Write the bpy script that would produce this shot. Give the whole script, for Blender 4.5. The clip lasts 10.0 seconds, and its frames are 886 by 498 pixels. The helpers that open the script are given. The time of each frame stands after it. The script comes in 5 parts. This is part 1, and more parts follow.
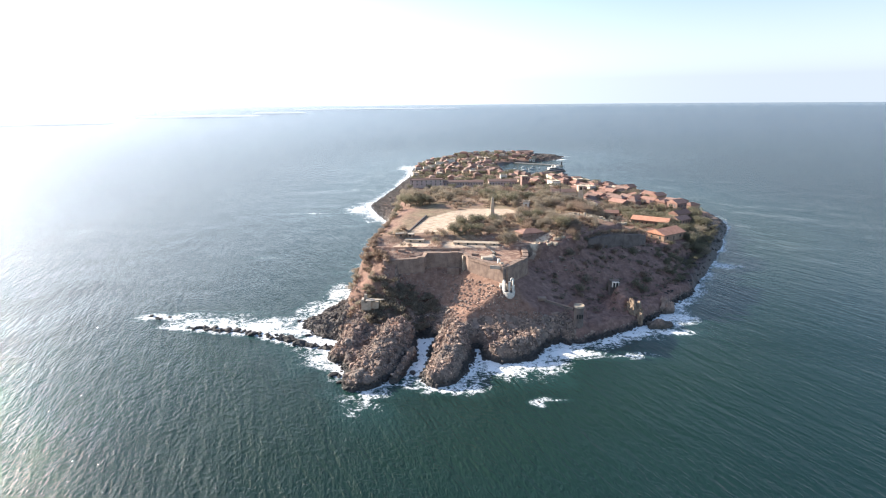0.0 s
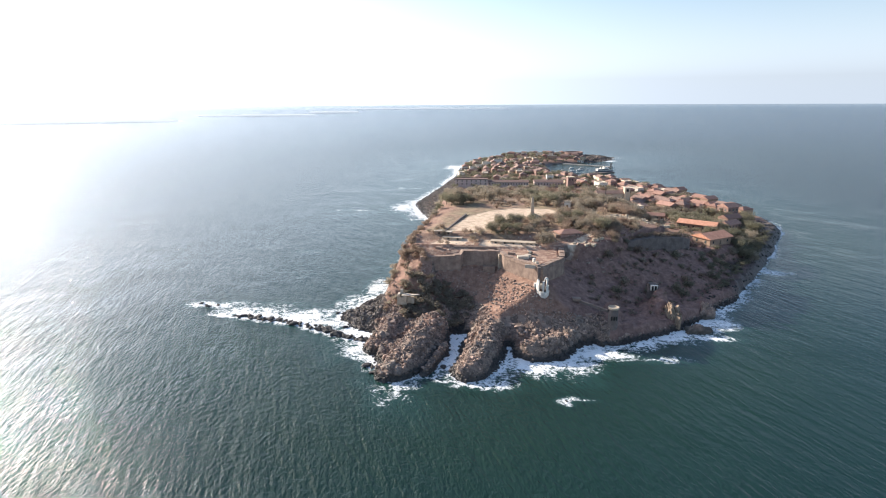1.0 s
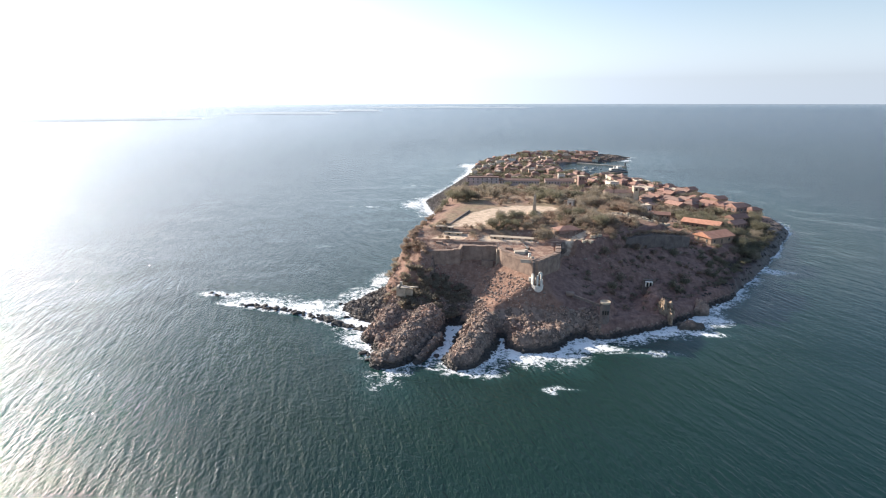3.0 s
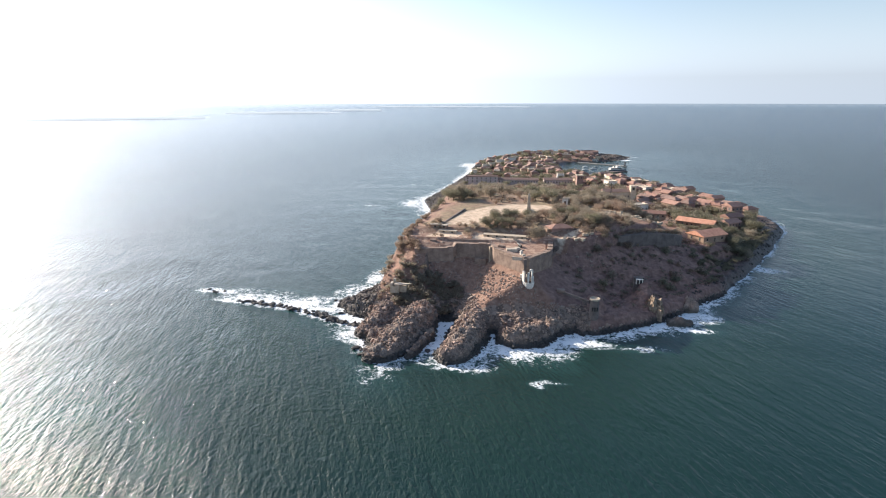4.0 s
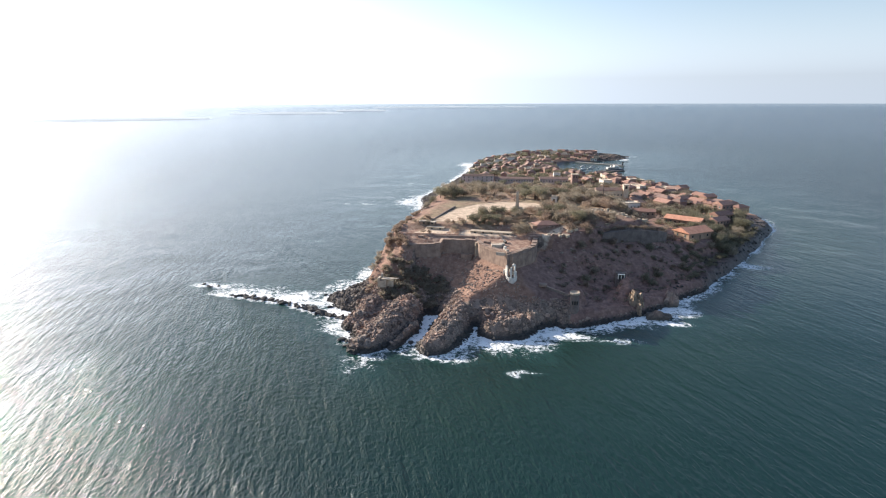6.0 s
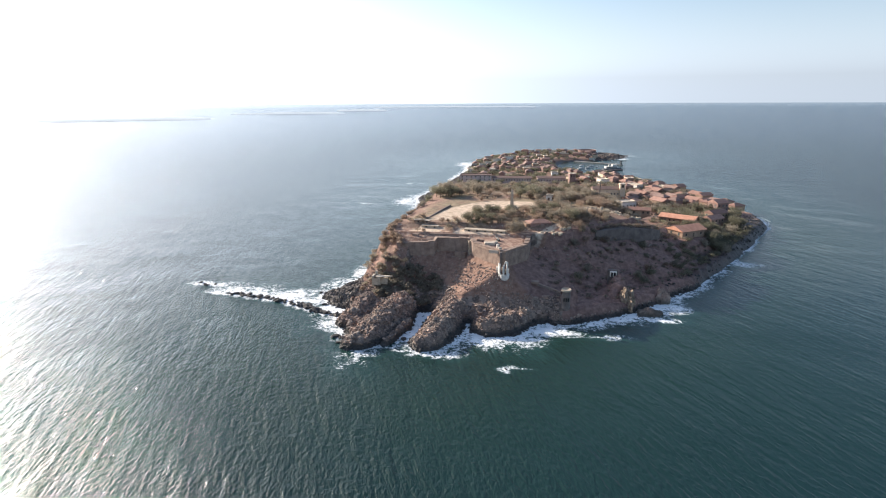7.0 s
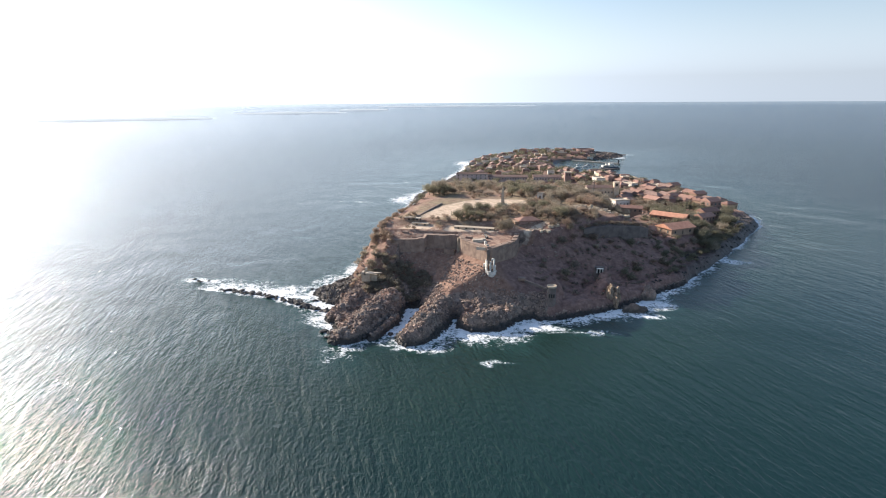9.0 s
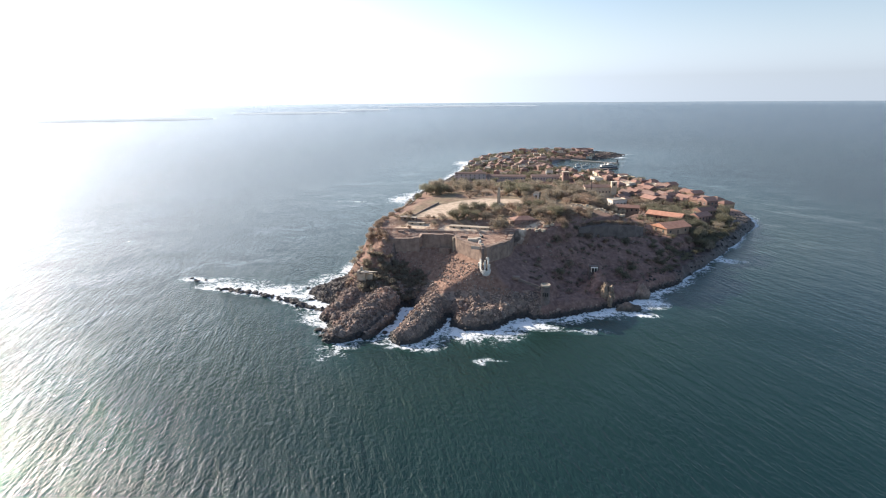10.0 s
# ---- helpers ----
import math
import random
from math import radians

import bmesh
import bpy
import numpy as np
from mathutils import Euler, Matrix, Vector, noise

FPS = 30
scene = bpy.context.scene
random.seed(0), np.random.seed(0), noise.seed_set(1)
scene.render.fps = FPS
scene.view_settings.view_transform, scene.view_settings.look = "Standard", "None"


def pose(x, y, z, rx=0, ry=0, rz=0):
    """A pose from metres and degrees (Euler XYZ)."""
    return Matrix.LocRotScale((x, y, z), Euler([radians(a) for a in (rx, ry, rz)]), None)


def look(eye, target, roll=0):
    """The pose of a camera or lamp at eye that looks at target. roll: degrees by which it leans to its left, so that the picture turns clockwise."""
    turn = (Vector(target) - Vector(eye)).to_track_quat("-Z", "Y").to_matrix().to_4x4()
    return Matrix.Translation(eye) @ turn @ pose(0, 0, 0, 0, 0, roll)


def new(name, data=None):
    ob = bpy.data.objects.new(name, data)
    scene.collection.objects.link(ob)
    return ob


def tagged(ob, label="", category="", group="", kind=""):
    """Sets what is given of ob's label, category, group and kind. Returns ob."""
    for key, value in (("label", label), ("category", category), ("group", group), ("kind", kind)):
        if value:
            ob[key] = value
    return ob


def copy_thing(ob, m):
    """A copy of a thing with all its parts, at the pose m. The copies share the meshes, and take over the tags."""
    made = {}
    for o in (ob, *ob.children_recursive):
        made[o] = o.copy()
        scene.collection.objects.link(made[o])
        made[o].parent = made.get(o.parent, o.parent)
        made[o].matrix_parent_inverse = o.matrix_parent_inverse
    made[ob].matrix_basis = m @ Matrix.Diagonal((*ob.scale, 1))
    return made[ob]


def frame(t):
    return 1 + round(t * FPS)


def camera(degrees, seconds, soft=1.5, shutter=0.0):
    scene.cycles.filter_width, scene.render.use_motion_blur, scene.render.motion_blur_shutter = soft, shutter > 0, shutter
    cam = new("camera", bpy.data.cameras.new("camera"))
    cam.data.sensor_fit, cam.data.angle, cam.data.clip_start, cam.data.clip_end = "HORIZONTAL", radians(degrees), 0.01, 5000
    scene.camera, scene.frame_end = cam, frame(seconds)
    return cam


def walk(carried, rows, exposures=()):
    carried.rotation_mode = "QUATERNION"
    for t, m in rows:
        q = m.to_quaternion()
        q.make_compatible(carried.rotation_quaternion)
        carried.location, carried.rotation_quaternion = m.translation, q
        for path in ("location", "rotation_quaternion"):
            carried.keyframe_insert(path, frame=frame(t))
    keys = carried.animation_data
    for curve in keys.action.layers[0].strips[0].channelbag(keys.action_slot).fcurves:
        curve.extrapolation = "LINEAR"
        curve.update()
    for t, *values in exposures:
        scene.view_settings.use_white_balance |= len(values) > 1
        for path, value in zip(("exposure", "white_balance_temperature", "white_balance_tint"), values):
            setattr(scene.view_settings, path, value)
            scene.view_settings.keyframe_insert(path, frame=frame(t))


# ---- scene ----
cam = camera(77.0, 10.0, soft=1.1)
# seconds, eye x y z, yaw, pitch, roll
PATH = [
    (0, 0.00, 0.00, 92.00, -0.00, -14.82, -0.50),
    (0.5, 2.72, -1.71, 91.96, 3.61, -14.81, -0.33),
    (1, 5.36, -3.45, 91.90, 5.13, -14.80, -0.29),
    (1.5, 7.85, -5.14, 91.84, 5.96, -14.83, -0.19),
    (2, 10.19, -6.79, 91.77, 6.47, -14.86, -0.12),
    (2.5, 12.65, -8.55, 91.76, 6.87, -14.87, -0.09),
    (4, 20.27, -13.75, 91.88, 7.54, -14.94, -0.05),
    (4.5, 22.74, -15.40, 91.86, 7.65, -14.93, -0.04),
    (5, 25.16, -16.97, 91.75, 7.77, -14.92, -0.08),
    (5.5, 27.46, -18.38, 91.64, 7.91, -14.90, -0.10),
    (7, 33.73, -22.00, 91.37, 8.20, -14.92, -0.28),
    (7.5, 35.64, -22.97, 91.31, 8.26, -14.91, -0.33),
    (8, 37.38, -23.74, 91.30, 8.36, -14.94, -0.34),
    (8.5, 39.09, -24.37, 91.28, 8.40, -14.95, -0.36),
    (9, 40.74, -24.95, 91.24, 8.46, -14.98, -0.36),
    (9.5, 42.30, -25.51, 91.22, 8.51, -14.98, -0.39),
    (10, 43.85, -25.98, 91.19, 8.58, -14.98, -0.42),
]
walk(cam, [(t, pose(x, y, z, 90 + pitch, 0, yaw) @ pose(0, 0, 0, 0, 0, roll)) for t, x, y, z, yaw, pitch, roll in PATH],
     exposures=[(0, 1.05), (0.5, 0.91), (1, 0.86), (2, 0.79), (4, 0.74), (10, 0.67)])

# ------------------------------------------------------------ light
SUN_AZ, SUN_EL = radians(-60), radians(22.5)      # from +y, clockwise; height
to_sun = Vector((math.sin(SUN_AZ) * math.cos(SUN_EL), math.cos(SUN_AZ) * math.cos(SUN_EL), math.sin(SUN_EL)))
world = bpy.data.worlds.new("sky")
scene.world = world
world.use_nodes = True
wn, wl = world.node_tree.nodes, world.node_tree.links
sky = wn.new("ShaderNodeTexSky")
sky.sky_type, sky.sun_disc = "NISHITA", False
sky.sun_elevation, sky.sun_rotation = SUN_EL, SUN_AZ
sky.altitude, sky.air_density, sky.dust_density, sky.ozone_density = 0, 1.0, 1.3, 2.2
# pale sea haze low in the sky, all the way round
way = wn.new("ShaderNodeTexCoord")
split = wn.new("ShaderNodeSeparateXYZ")
wl.new(way.outputs["Generated"], split.inputs[0])
above = wn.new("ShaderNodeMath")
above.operation = "MAXIMUM"
above.inputs[1].default_value = 0.035
wl.new(split.outputs["Z"], above.inputs[0])
join = wn.new("ShaderNodeCombineXYZ")
for slot, src in (("X", split.outputs["X"]), ("Y", split.outputs["Y"]), ("Z", above.outputs[0])):
    wl.new(src, join.inputs[slot])
wl.new(join.outputs[0], sky.inputs["Vector"])
low = wn.new("ShaderNodeMapRange")
low.interpolation_type = "SMOOTHSTEP"
for slot, val in zip(("From Min", "From Max", "To Min", "To Max"), (0.0, 0.26, 0.90, 0.0)):
    low.inputs[slot].default_value = val
wl.new(split.outputs["Z"], low.inputs["Value"])
grey = wn.new("ShaderNodeRGBToBW")
wl.new(sky.outputs[0], grey.inputs[0])
pale = wn.new("ShaderNodeMix")
pale.data_type, pale.blend_type = "RGBA", "MULTIPLY"
pale.inputs[0].default_value = 1.0
pale.inputs[7].default_value = (0.99, 1.135, 1.36, 1)
wl.new(grey.outputs[0], pale.inputs[6])
haze = wn.new("ShaderNodeMix")
haze.data_type = "RGBA"
wl.new(low.outputs[0], haze.inputs[0])
wl.new(sky.outputs[0], haze.inputs[6])
wl.new(pale.outputs[2], haze.inputs[7])
wl.new(haze.outputs[2], wn["Background"].inputs[0])
wn["Background"].inputs[1].default_value = 0.122
sun_data = bpy.data.lights.new("sun", "SUN")
sun_data.energy, sun_data.angle, sun_data.color = 5.0, radians(0.6), (1.0, 0.91, 0.80)
sun = new("sun", sun_data)
sun.matrix_world = look(to_sun * 1500, (0, 0, 0))

# ------------------------------------------------------------ materials


def nodes(name):
    m = bpy.data.materials.new(name)
    m.use_nodes = True
    return m, m.node_tree.nodes, m.node_tree.links, m.node_tree.nodes["Principled BSDF"]


def grain(n, l, scale, detail=5.0, rough=0.6, kind="Object", stretch=None, dist=0.0):
    """A noise in metres; scale: its size in metres."""
    tc = n.new("ShaderNodeTexCoord")
    t = n.new("ShaderNodeTexNoise")
    t.inputs["Scale"].default_value = 1.0 / scale
    t.inputs["Detail"].default_value, t.inputs["Roughness"].default_value = detail, rough
    t.inputs["Distortion"].default_value = dist
    src = tc.outputs[kind]
    if stretch:
        mp = n.new("ShaderNodeMapping")
        mp.vector_type = "TEXTURE"
        mp.inputs["Rotation"].default_value = (0, 0, radians(stretch[3]))
        mp.inputs["Scale"].default_value = stretch[:3]
        l.new(src, mp.inputs[0])
        src = mp.outputs[0]
    l.new(src, t.inputs["Vector"])
    return t.outputs["Fac"]


def ramp(n, l, fac, stops):
    r = n.new("ShaderNodeValToRGB")
    e = r.color_ramp.elements
    while len(e) < len(stops):
        e.new(0.5)
    for el, (p, c) in zip(e, stops):
        el.position, el.color = p, (*c, 1) if len(c) == 3 else c
    l.new(fac, r.inputs[0])
    return r.outputs[0]


def mix(n, l, fac, a, b, mode="MIX"):
    m = n.new("ShaderNodeMix")
    m.data_type, m.blend_type = "RGBA", mode
    for sock, val in ((m.inputs[0], fac), (m.inputs[6], a), (m.inputs[7], b)):
        if hasattr(val, "is_linked"):
            l.new(val, sock)
        elif isinstance(val, tuple):
            sock.default_value = (*val, 1)
        else:
            sock.default_value = val
    return m.outputs[2]


def calc(n, l, op, a, b=0.0, clamp=False):
    m = n.new("ShaderNodeMath")
    m.operation, m.use_clamp = op, clamp
    for sock, val in ((m.inputs[0], a), (m.inputs[1], b)):
        if hasattr(val, "is_linked"):
            l.new(val, sock)
        else:
            sock.default_value = val
    return m.outputs[0]


def relief(n, l, bsdf, fac, metres, strength=1.0, below=None):
    b = n.new("ShaderNodeBump")
    b.inputs["Distance"].default_value, b.inputs["Strength"].default_value = metres, strength
    l.new(fac, b.inputs["Height"])
    if below is not None:
        l.new(below, b.inputs["Normal"])
    l.new(b.outputs[0], bsdf.inputs["Normal"])
    return b.outputs[0]


def plain(name, dark, light, size=1.5, rough=0.85, bump=0.05, metal=0.0, vary=0.0, islands=False):
    """A worn surface: two colours mixed by noise at two sizes, with fine relief and a shade of its own for each object."""
    m, n, l, b = nodes(name)
    big, fine = grain(n, l, size, 5), grain(n, l, size * 0.12, 6, 0.7)
    both = calc(n, l, "ADD", calc(n, l, "MULTIPLY", big, 0.6), calc(n, l, "MULTIPLY", fine, 0.4))
    col = ramp(n, l, both, [(0.36, dark), (0.64, light)])
    if vary:
        info = n.new("ShaderNodeNewGeometry" if islands else "ShaderNodeObjectInfo")
        col = mix(n, l, calc(n, l, "MULTIPLY", info.outputs["Random Per Island" if islands else "Random"], vary), col, tuple(c * 0.45 for c in dark))
    l.new(col, b.inputs["Base Color"])
    b.inputs["Roughness"].default_value, b.inputs["Metallic"].default_value = rough, metal
    relief(n, l, b, fine, bump)
    return m


def ground_material():
    m, n, l, b = nodes("island_ground")
    at = n.new("ShaderNodeAttribute")
    at.attribute_name = "cover"
    sep = n.new("ShaderNodeSeparateColor")
    l.new(at.outputs["Color"], sep.inputs[0])
    wet = n.new("ShaderNodeAttribute")
    wet.attribute_name = "wet"
    big, mid, fine = grain(n, l, 14, 5, 0.6), grain(n, l, 2.2, 6, 0.65), grain(n, l, 0.5, 4, 0.7)
    soil = ramp(n, l, mid, [(0.30, (0.19, 0.095, 0.066)), (0.52, (0.30, 0.172, 0.126)), (0.75, (0.43, 0.26, 0.19))])
    dry = ramp(n, l, mid, [(0.32, (0.17, 0.125, 0.07)), (0.55, (0.30, 0.225, 0.135)), (0.72, (0.42, 0.32, 0.20))])
    dried = n.new("ShaderNodeAttribute")
    dried.attribute_name = "dry"
    soil = mix(n, l, calc(n, l, "MULTIPLY", dried.outputs["Fac"], ramp(n, l, big, [(0.3, (0, 0, 0)), (0.6, (1, 1, 1))])), soil, dry)
    v = n.new("ShaderNodeTexVoronoi")
    v.inputs["Scale"].default_value = 0.55
    tc = n.new("ShaderNodeTexCoord")
    l.new(tc.outputs["Object"], v.inputs["Vector"])
    rock = ramp(n, l, calc(n, l, "ADD", calc(n, l, "MULTIPLY", mid, 0.6), calc(n, l, "MULTIPLY", v.outputs["Color"], 0.4)),
                [(0.28, (0.085, 0.064, 0.053)), (0.5, (0.225, 0.16, 0.125)), (0.72, (0.40, 0.29, 0.225))])
    sand = ramp(n, l, mid, [(0.3, (0.52, 0.37, 0.255)), (0.55, (0.67, 0.51, 0.37)), (0.8, (0.76, 0.61, 0.46))])
    scrub = ramp(n, l, mid, [(0.3, (0.15, 0.083, 0.068)), (0.55, (0.275, 0.163, 0.130)), (0.75, (0.40, 0.25, 0.195))])
    def edge(sock):
        s = calc(n, l, "ADD", sock, calc(n, l, "MULTIPLY", calc(n, l, "SUBTRACT", mid, 0.5), 0.9))
        return ramp(n, l, s, [(0.4, (0, 0, 0)), (0.6, (1, 1, 1))])
    col = mix(n, l, edge(sep.outputs[0]), soil, rock)
    col = mix(n, l, edge(sep.outputs[1]), col, scrub)
    sandy = ramp(n, l, calc(n, l, "ADD", sep.outputs[2], calc(n, l, "MULTIPLY", calc(n, l, "SUBTRACT", mid, 0.5), 0.9)), [(0.2, (0, 0, 0)), (0.8, (1, 1, 1))])
    col = mix(n, l, sandy, col, sand)
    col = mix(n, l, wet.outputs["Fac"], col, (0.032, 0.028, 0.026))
    l.new(col, b.inputs["Base Color"])
    rough = calc(n, l, "SUBTRACT", 0.95, calc(n, l, "MULTIPLY", wet.outputs["Fac"], 0.5))
    l.new(rough, b.inputs["Roughness"])
    first = relief(n, l, b, calc(n, l, "MULTIPLY", mid, calc(n, l, "SUBTRACT", 1.0, calc(n, l, "MULTIPLY", sandy, 0.85))), 0.75, 0.9)
    relief(n, l, b, fine, 0.2, 0.7, first)
    return m


def rock_material():
    m, n, l, b = nodes("basalt")
    geo = n.new("ShaderNodeNewGeometry")
    sep = n.new("ShaderNodeSeparateXYZ")
    l.new(geo.outputs["Position"], sep.inputs[0])
    patch = n.new("ShaderNodeTexNoise")
    patch.inputs["Scale"].default_value, patch.inputs["Detail"].default_value = 0.13, 3.0
    l.new(geo.outputs["Position"], patch.inputs["Vector"])
    mid, fine = grain(n, l, 1.4, 5), grain(n, l, 0.17, 6, 0.7)
    both = calc(n, l, "ADD", calc(n, l, "MULTIPLY", mid, 0.6), calc(n, l, "MULTIPLY", fine, 0.4))
    col = ramp(n, l, both, [(0.36, (0.26, 0.172, 0.136)), (0.64, (0.66, 0.46, 0.355))])
    col = mix(n, l, calc(n, l, "MULTIPLY", geo.outputs["Random Per Island"], 0.82), col, (0.10, 0.075, 0.062))
    grey = ramp(n, l, both, [(0.36, (0.17, 0.132, 0.11)), (0.64, (0.42, 0.33, 0.265))])
    col = mix(n, l, ramp(n, l, patch.outputs["Fac"], [(0.47, (0, 0, 0)), (0.62, (1, 1, 1))]), col, grey)
    # spray-darkened and weedy up to the tide line
    tide = calc(n, l, "ADD", sep.outputs["Z"], calc(n, l, "MULTIPLY", calc(n, l, "SUBTRACT", patch.outputs["Fac"], 0.5), 5.0))
    weedy = ramp(n, l, calc(n, l, "MULTIPLY", tide, 0.2), [(0.22, (0.8, 0.8, 0.8)), (0.55, (0, 0, 0))])
    col = mix(n, l, weedy, col, (0.045, 0.043, 0.032))
    l.new(col, b.inputs["Base Color"])
    l.new(calc(n, l, "SUBTRACT", 0.93, calc(n, l, "MULTIPLY", weedy, 0.35)), b.inputs["Roughness"])
    relief(n, l, b, fine, 0.12)
    return m


def sea_material():
    m, n, l, b = nodes("sea_water")
    big = grain(n, l, 160, 4, 0.55)
    col = ramp(n, l, big, [(0.35, (0.008, 0.025, 0.016)), (0.65, (0.012, 0.034, 0.022))])
    deep = n.new("ShaderNodeAttribute")
    deep.attribute_name = "deep"
    col = mix(n, l, deep.outputs["Fac"], col, (0.004, 0.027, 0.062))
    f = n.new("ShaderNodeAttribute")
    f.attribute_name = "foam"
    def web(size, dist):
        t = calc(n, l, "ABSOLUTE", calc(n, l, "SUBTRACT", grain(n, l, size, 4, 0.6, dist=dist), 0.5))
        return calc(n, l, "SUBTRACT", 1.0, calc(n, l, "MULTIPLY", t, 5.0))
    lace = calc(n, l, "ADD", calc(n, l, "MULTIPLY", web(6.5, 1.4), 0.55), calc(n, l, "MULTIPLY", web(2.2, 1.0), 0.45))
    fine = grain(n, l, 1.1, 6, 0.7, dist=0.8)
    cloud = grain(n, l, 9.0, 3, 0.6, dist=0.6)
    s = calc(n, l, "ADD", calc(n, l, "MULTIPLY", f.outputs["Fac"], 1.12), calc(n, l, "MULTIPLY", calc(n, l, "SUBTRACT", lace, 0.62), 1.15))
    s = calc(n, l, "ADD", s, calc(n, l, "MULTIPLY", calc(n, l, "SUBTRACT", fine, 0.5), 1.2))
    s = calc(n, l, "ADD", s, calc(n, l, "MULTIPLY", calc(n, l, "SUBTRACT", cloud, 0.5), 1.3))
    s = calc(n, l, "MULTIPLY", s, ramp(n, l, f.outputs["Fac"], [(0.04, (0, 0, 0)), (0.30, (1, 1, 1))]))
    foam = ramp(n, l, s, [(0.52, (0, 0, 0)), (0.68, (0.30, 0.30, 0.30)), (1.0, (1, 1, 1))])
    milk = ramp(n, l, f.outputs["Fac"], [(0.05, (0, 0, 0)), (0.6, (0.5, 0.5, 0.5))])
    col = mix(n, l, milk, col, (0.035, 0.105, 0.10))
    col = mix(n, l, foam, col, (0.90, 0.91, 0.91))
    l.new(col, b.inputs["Base Color"])
    b.inputs["IOR"].default_value = 1.33
    b.inputs["Specular IOR Level"].default_value = 0.39
    calm = ramp(n, l, deep.outputs["Fac"], [(0.10, (0, 0, 0)), (0.45, (1.0, 1.0, 1.0))])
    far = n.new("ShaderNodeAttribute")
    far.attribute_name = "far"
    lee = n.new("ShaderNodeAttribute")
    lee.attribute_name = "lee"
    l.new(calc(n, l, "ADD", calc(n, l, "ADD", 0.04, calc(n, l, "MULTIPLY", calm, 0.10)), calc(n, l, "MULTIPLY", foam, 0.6)), b.inputs["Roughness"])
    swell = grain(n, l, 7.0, 1, 0.5, stretch=(1.0, 5.0, 1.0, 30), dist=0.2)
    crest = grain(n, l, 2.3, 2, 0.5, stretch=(1.0, 5.0, 1.0, 23), dist=0.35)
    chop = grain(n, l, 1.0, 3, 0.62, stretch=(1.0, 2.4, 1.0, 12), dist=0.3)
    rip = grain(n, l, 0.42, 2, 0.6, stretch=(1.0, 1.5, 1.0, -10))
    # in the open sea the small waves are steeper than in the island's lee, and flatten out towards the horizon
    flat = calc(n, l, "SUBTRACT", 1.0, calc(n, l, "MULTIPLY", far.outputs["Fac"], 0.9))
    open_sea = calc(n, l, "MULTIPLY", calc(n, l, "ADD", 1.0, calc(n, l, "MULTIPLY", calm, 1.6)), flat)
    sheltered = calc(n, l, "SUBTRACT", 1.0, calc(n, l, "MULTIPLY", lee.outputs["Fac"], 0.68))
    open_sea = calc(n, l, "MULTIPLY", open_sea, sheltered)
    r1 = relief(n, l, b, calc(n, l, "MULTIPLY", swell, calc(n, l, "MULTIPLY", flat, sheltered)), 0.5, 1.0)
    r2 = relief(n, l, b, calc(n, l, "MULTIPLY", crest, open_sea), 0.50, 1.0, r1)
    r3 = relief(n, l, b, calc(n, l, "MULTIPLY", chop, open_sea), 0.38, 1.0, r2)
    relief(n, l, b, calc(n, l, "MULTIPLY", rip, open_sea), 0.10, 1.0, r3)
    return m


def leaf_material(name, dark, light):
    m, n, l, b = nodes(name)
    geo = n.new("ShaderNodeNewGeometry")
    info = n.new("ShaderNodeObjectInfo")
    k = calc(n, l, "ADD", calc(n, l, "MULTIPLY", geo.outputs["Random Per Island"], 0.5), calc(n, l, "MULTIPLY", info.outputs["Random"], 0.5))
    l.new(ramp(n, l, k, [(0.15, dark), (0.85, light)]), b.inputs["Base Color"])
    b.inputs["Roughness"].default_value = 0.8
    b.inputs["Specular IOR Level"].default_value = 0.2
    back = n.new("ShaderNodeBsdfTranslucent")
    l.new(b.inputs["Base Color"].links[0].from_socket, back.inputs[0])
    both = n.new("ShaderNodeMixShader")
    both.inputs[0].default_value = 0.52
    l.new(b.outputs[0], both.inputs[1])
    l.new(back.outputs[0], both.inputs[2])
    l.new(both.outputs[0], n["Material Output"].inputs["Surface"])
    return m


M_GROUND, M_SEA = ground_material(), sea_material()
M_ROCK = rock_material()
M_WETROCK = plain("wet_basalt", (0.028, 0.025, 0.023), (0.095, 0.082, 0.073), 1.2, 0.75, 0.14)
M_GREYROCK = plain("grey_basalt", (0.09, 0.076, 0.066), (0.30, 0.245, 0.21), 1.0, 0.85, 0.12, vary=0.7, islands=True)
M_STONE = plain("fort_stone", (0.20, 0.132, 0.10), (0.42, 0.30, 0.23), 2.5, 0.92, 0.08)
sn, sl = M_STONE.node_tree.nodes, M_STONE.node_tree.links
sb = sn["Principled BSDF"]
streak = grain(sn, sl, 1.3, 4, 0.6, stretch=(1.0, 1.0, 6.0, 0))
old = sb.inputs["Base Color"].links[0].from_socket
sl.new(mix(sn, sl, ramp(sn, sl, streak, [(0.48, (0, 0, 0)), (0.75, (0.28, 0.28, 0.28))]), old, (0.06, 0.048, 0.04)), sb.inputs["Base Color"])
# dark stone; puts the shade on the cliff wall and round tower into colour
M_DARKSTONE = plain("cliff_masonry", (0.11, 0.086, 0.076), (0.24, 0.19, 0.165), 3.0, 0.92, 0.08)
M_PALESTONE = plain("pale_stone", (0.36, 0.285, 0.21), (0.60, 0.49, 0.37), 1.8, 0.9, 0.05)
M_WHITE = plain("whitewash", (0.60, 0.54, 0.46), (0.84, 0.79, 0.71), 1.2, 0.8, 0.02)
M_CONCRETE = plain("concrete", (0.25, 0.23, 0.21), (0.48, 0.44, 0.39), 1.6, 0.9, 0.04)
M_SLAB = plain("sand_concrete", (0.42, 0.34, 0.26), (0.66, 0.56, 0.45), 1.6, 0.9, 0.04)
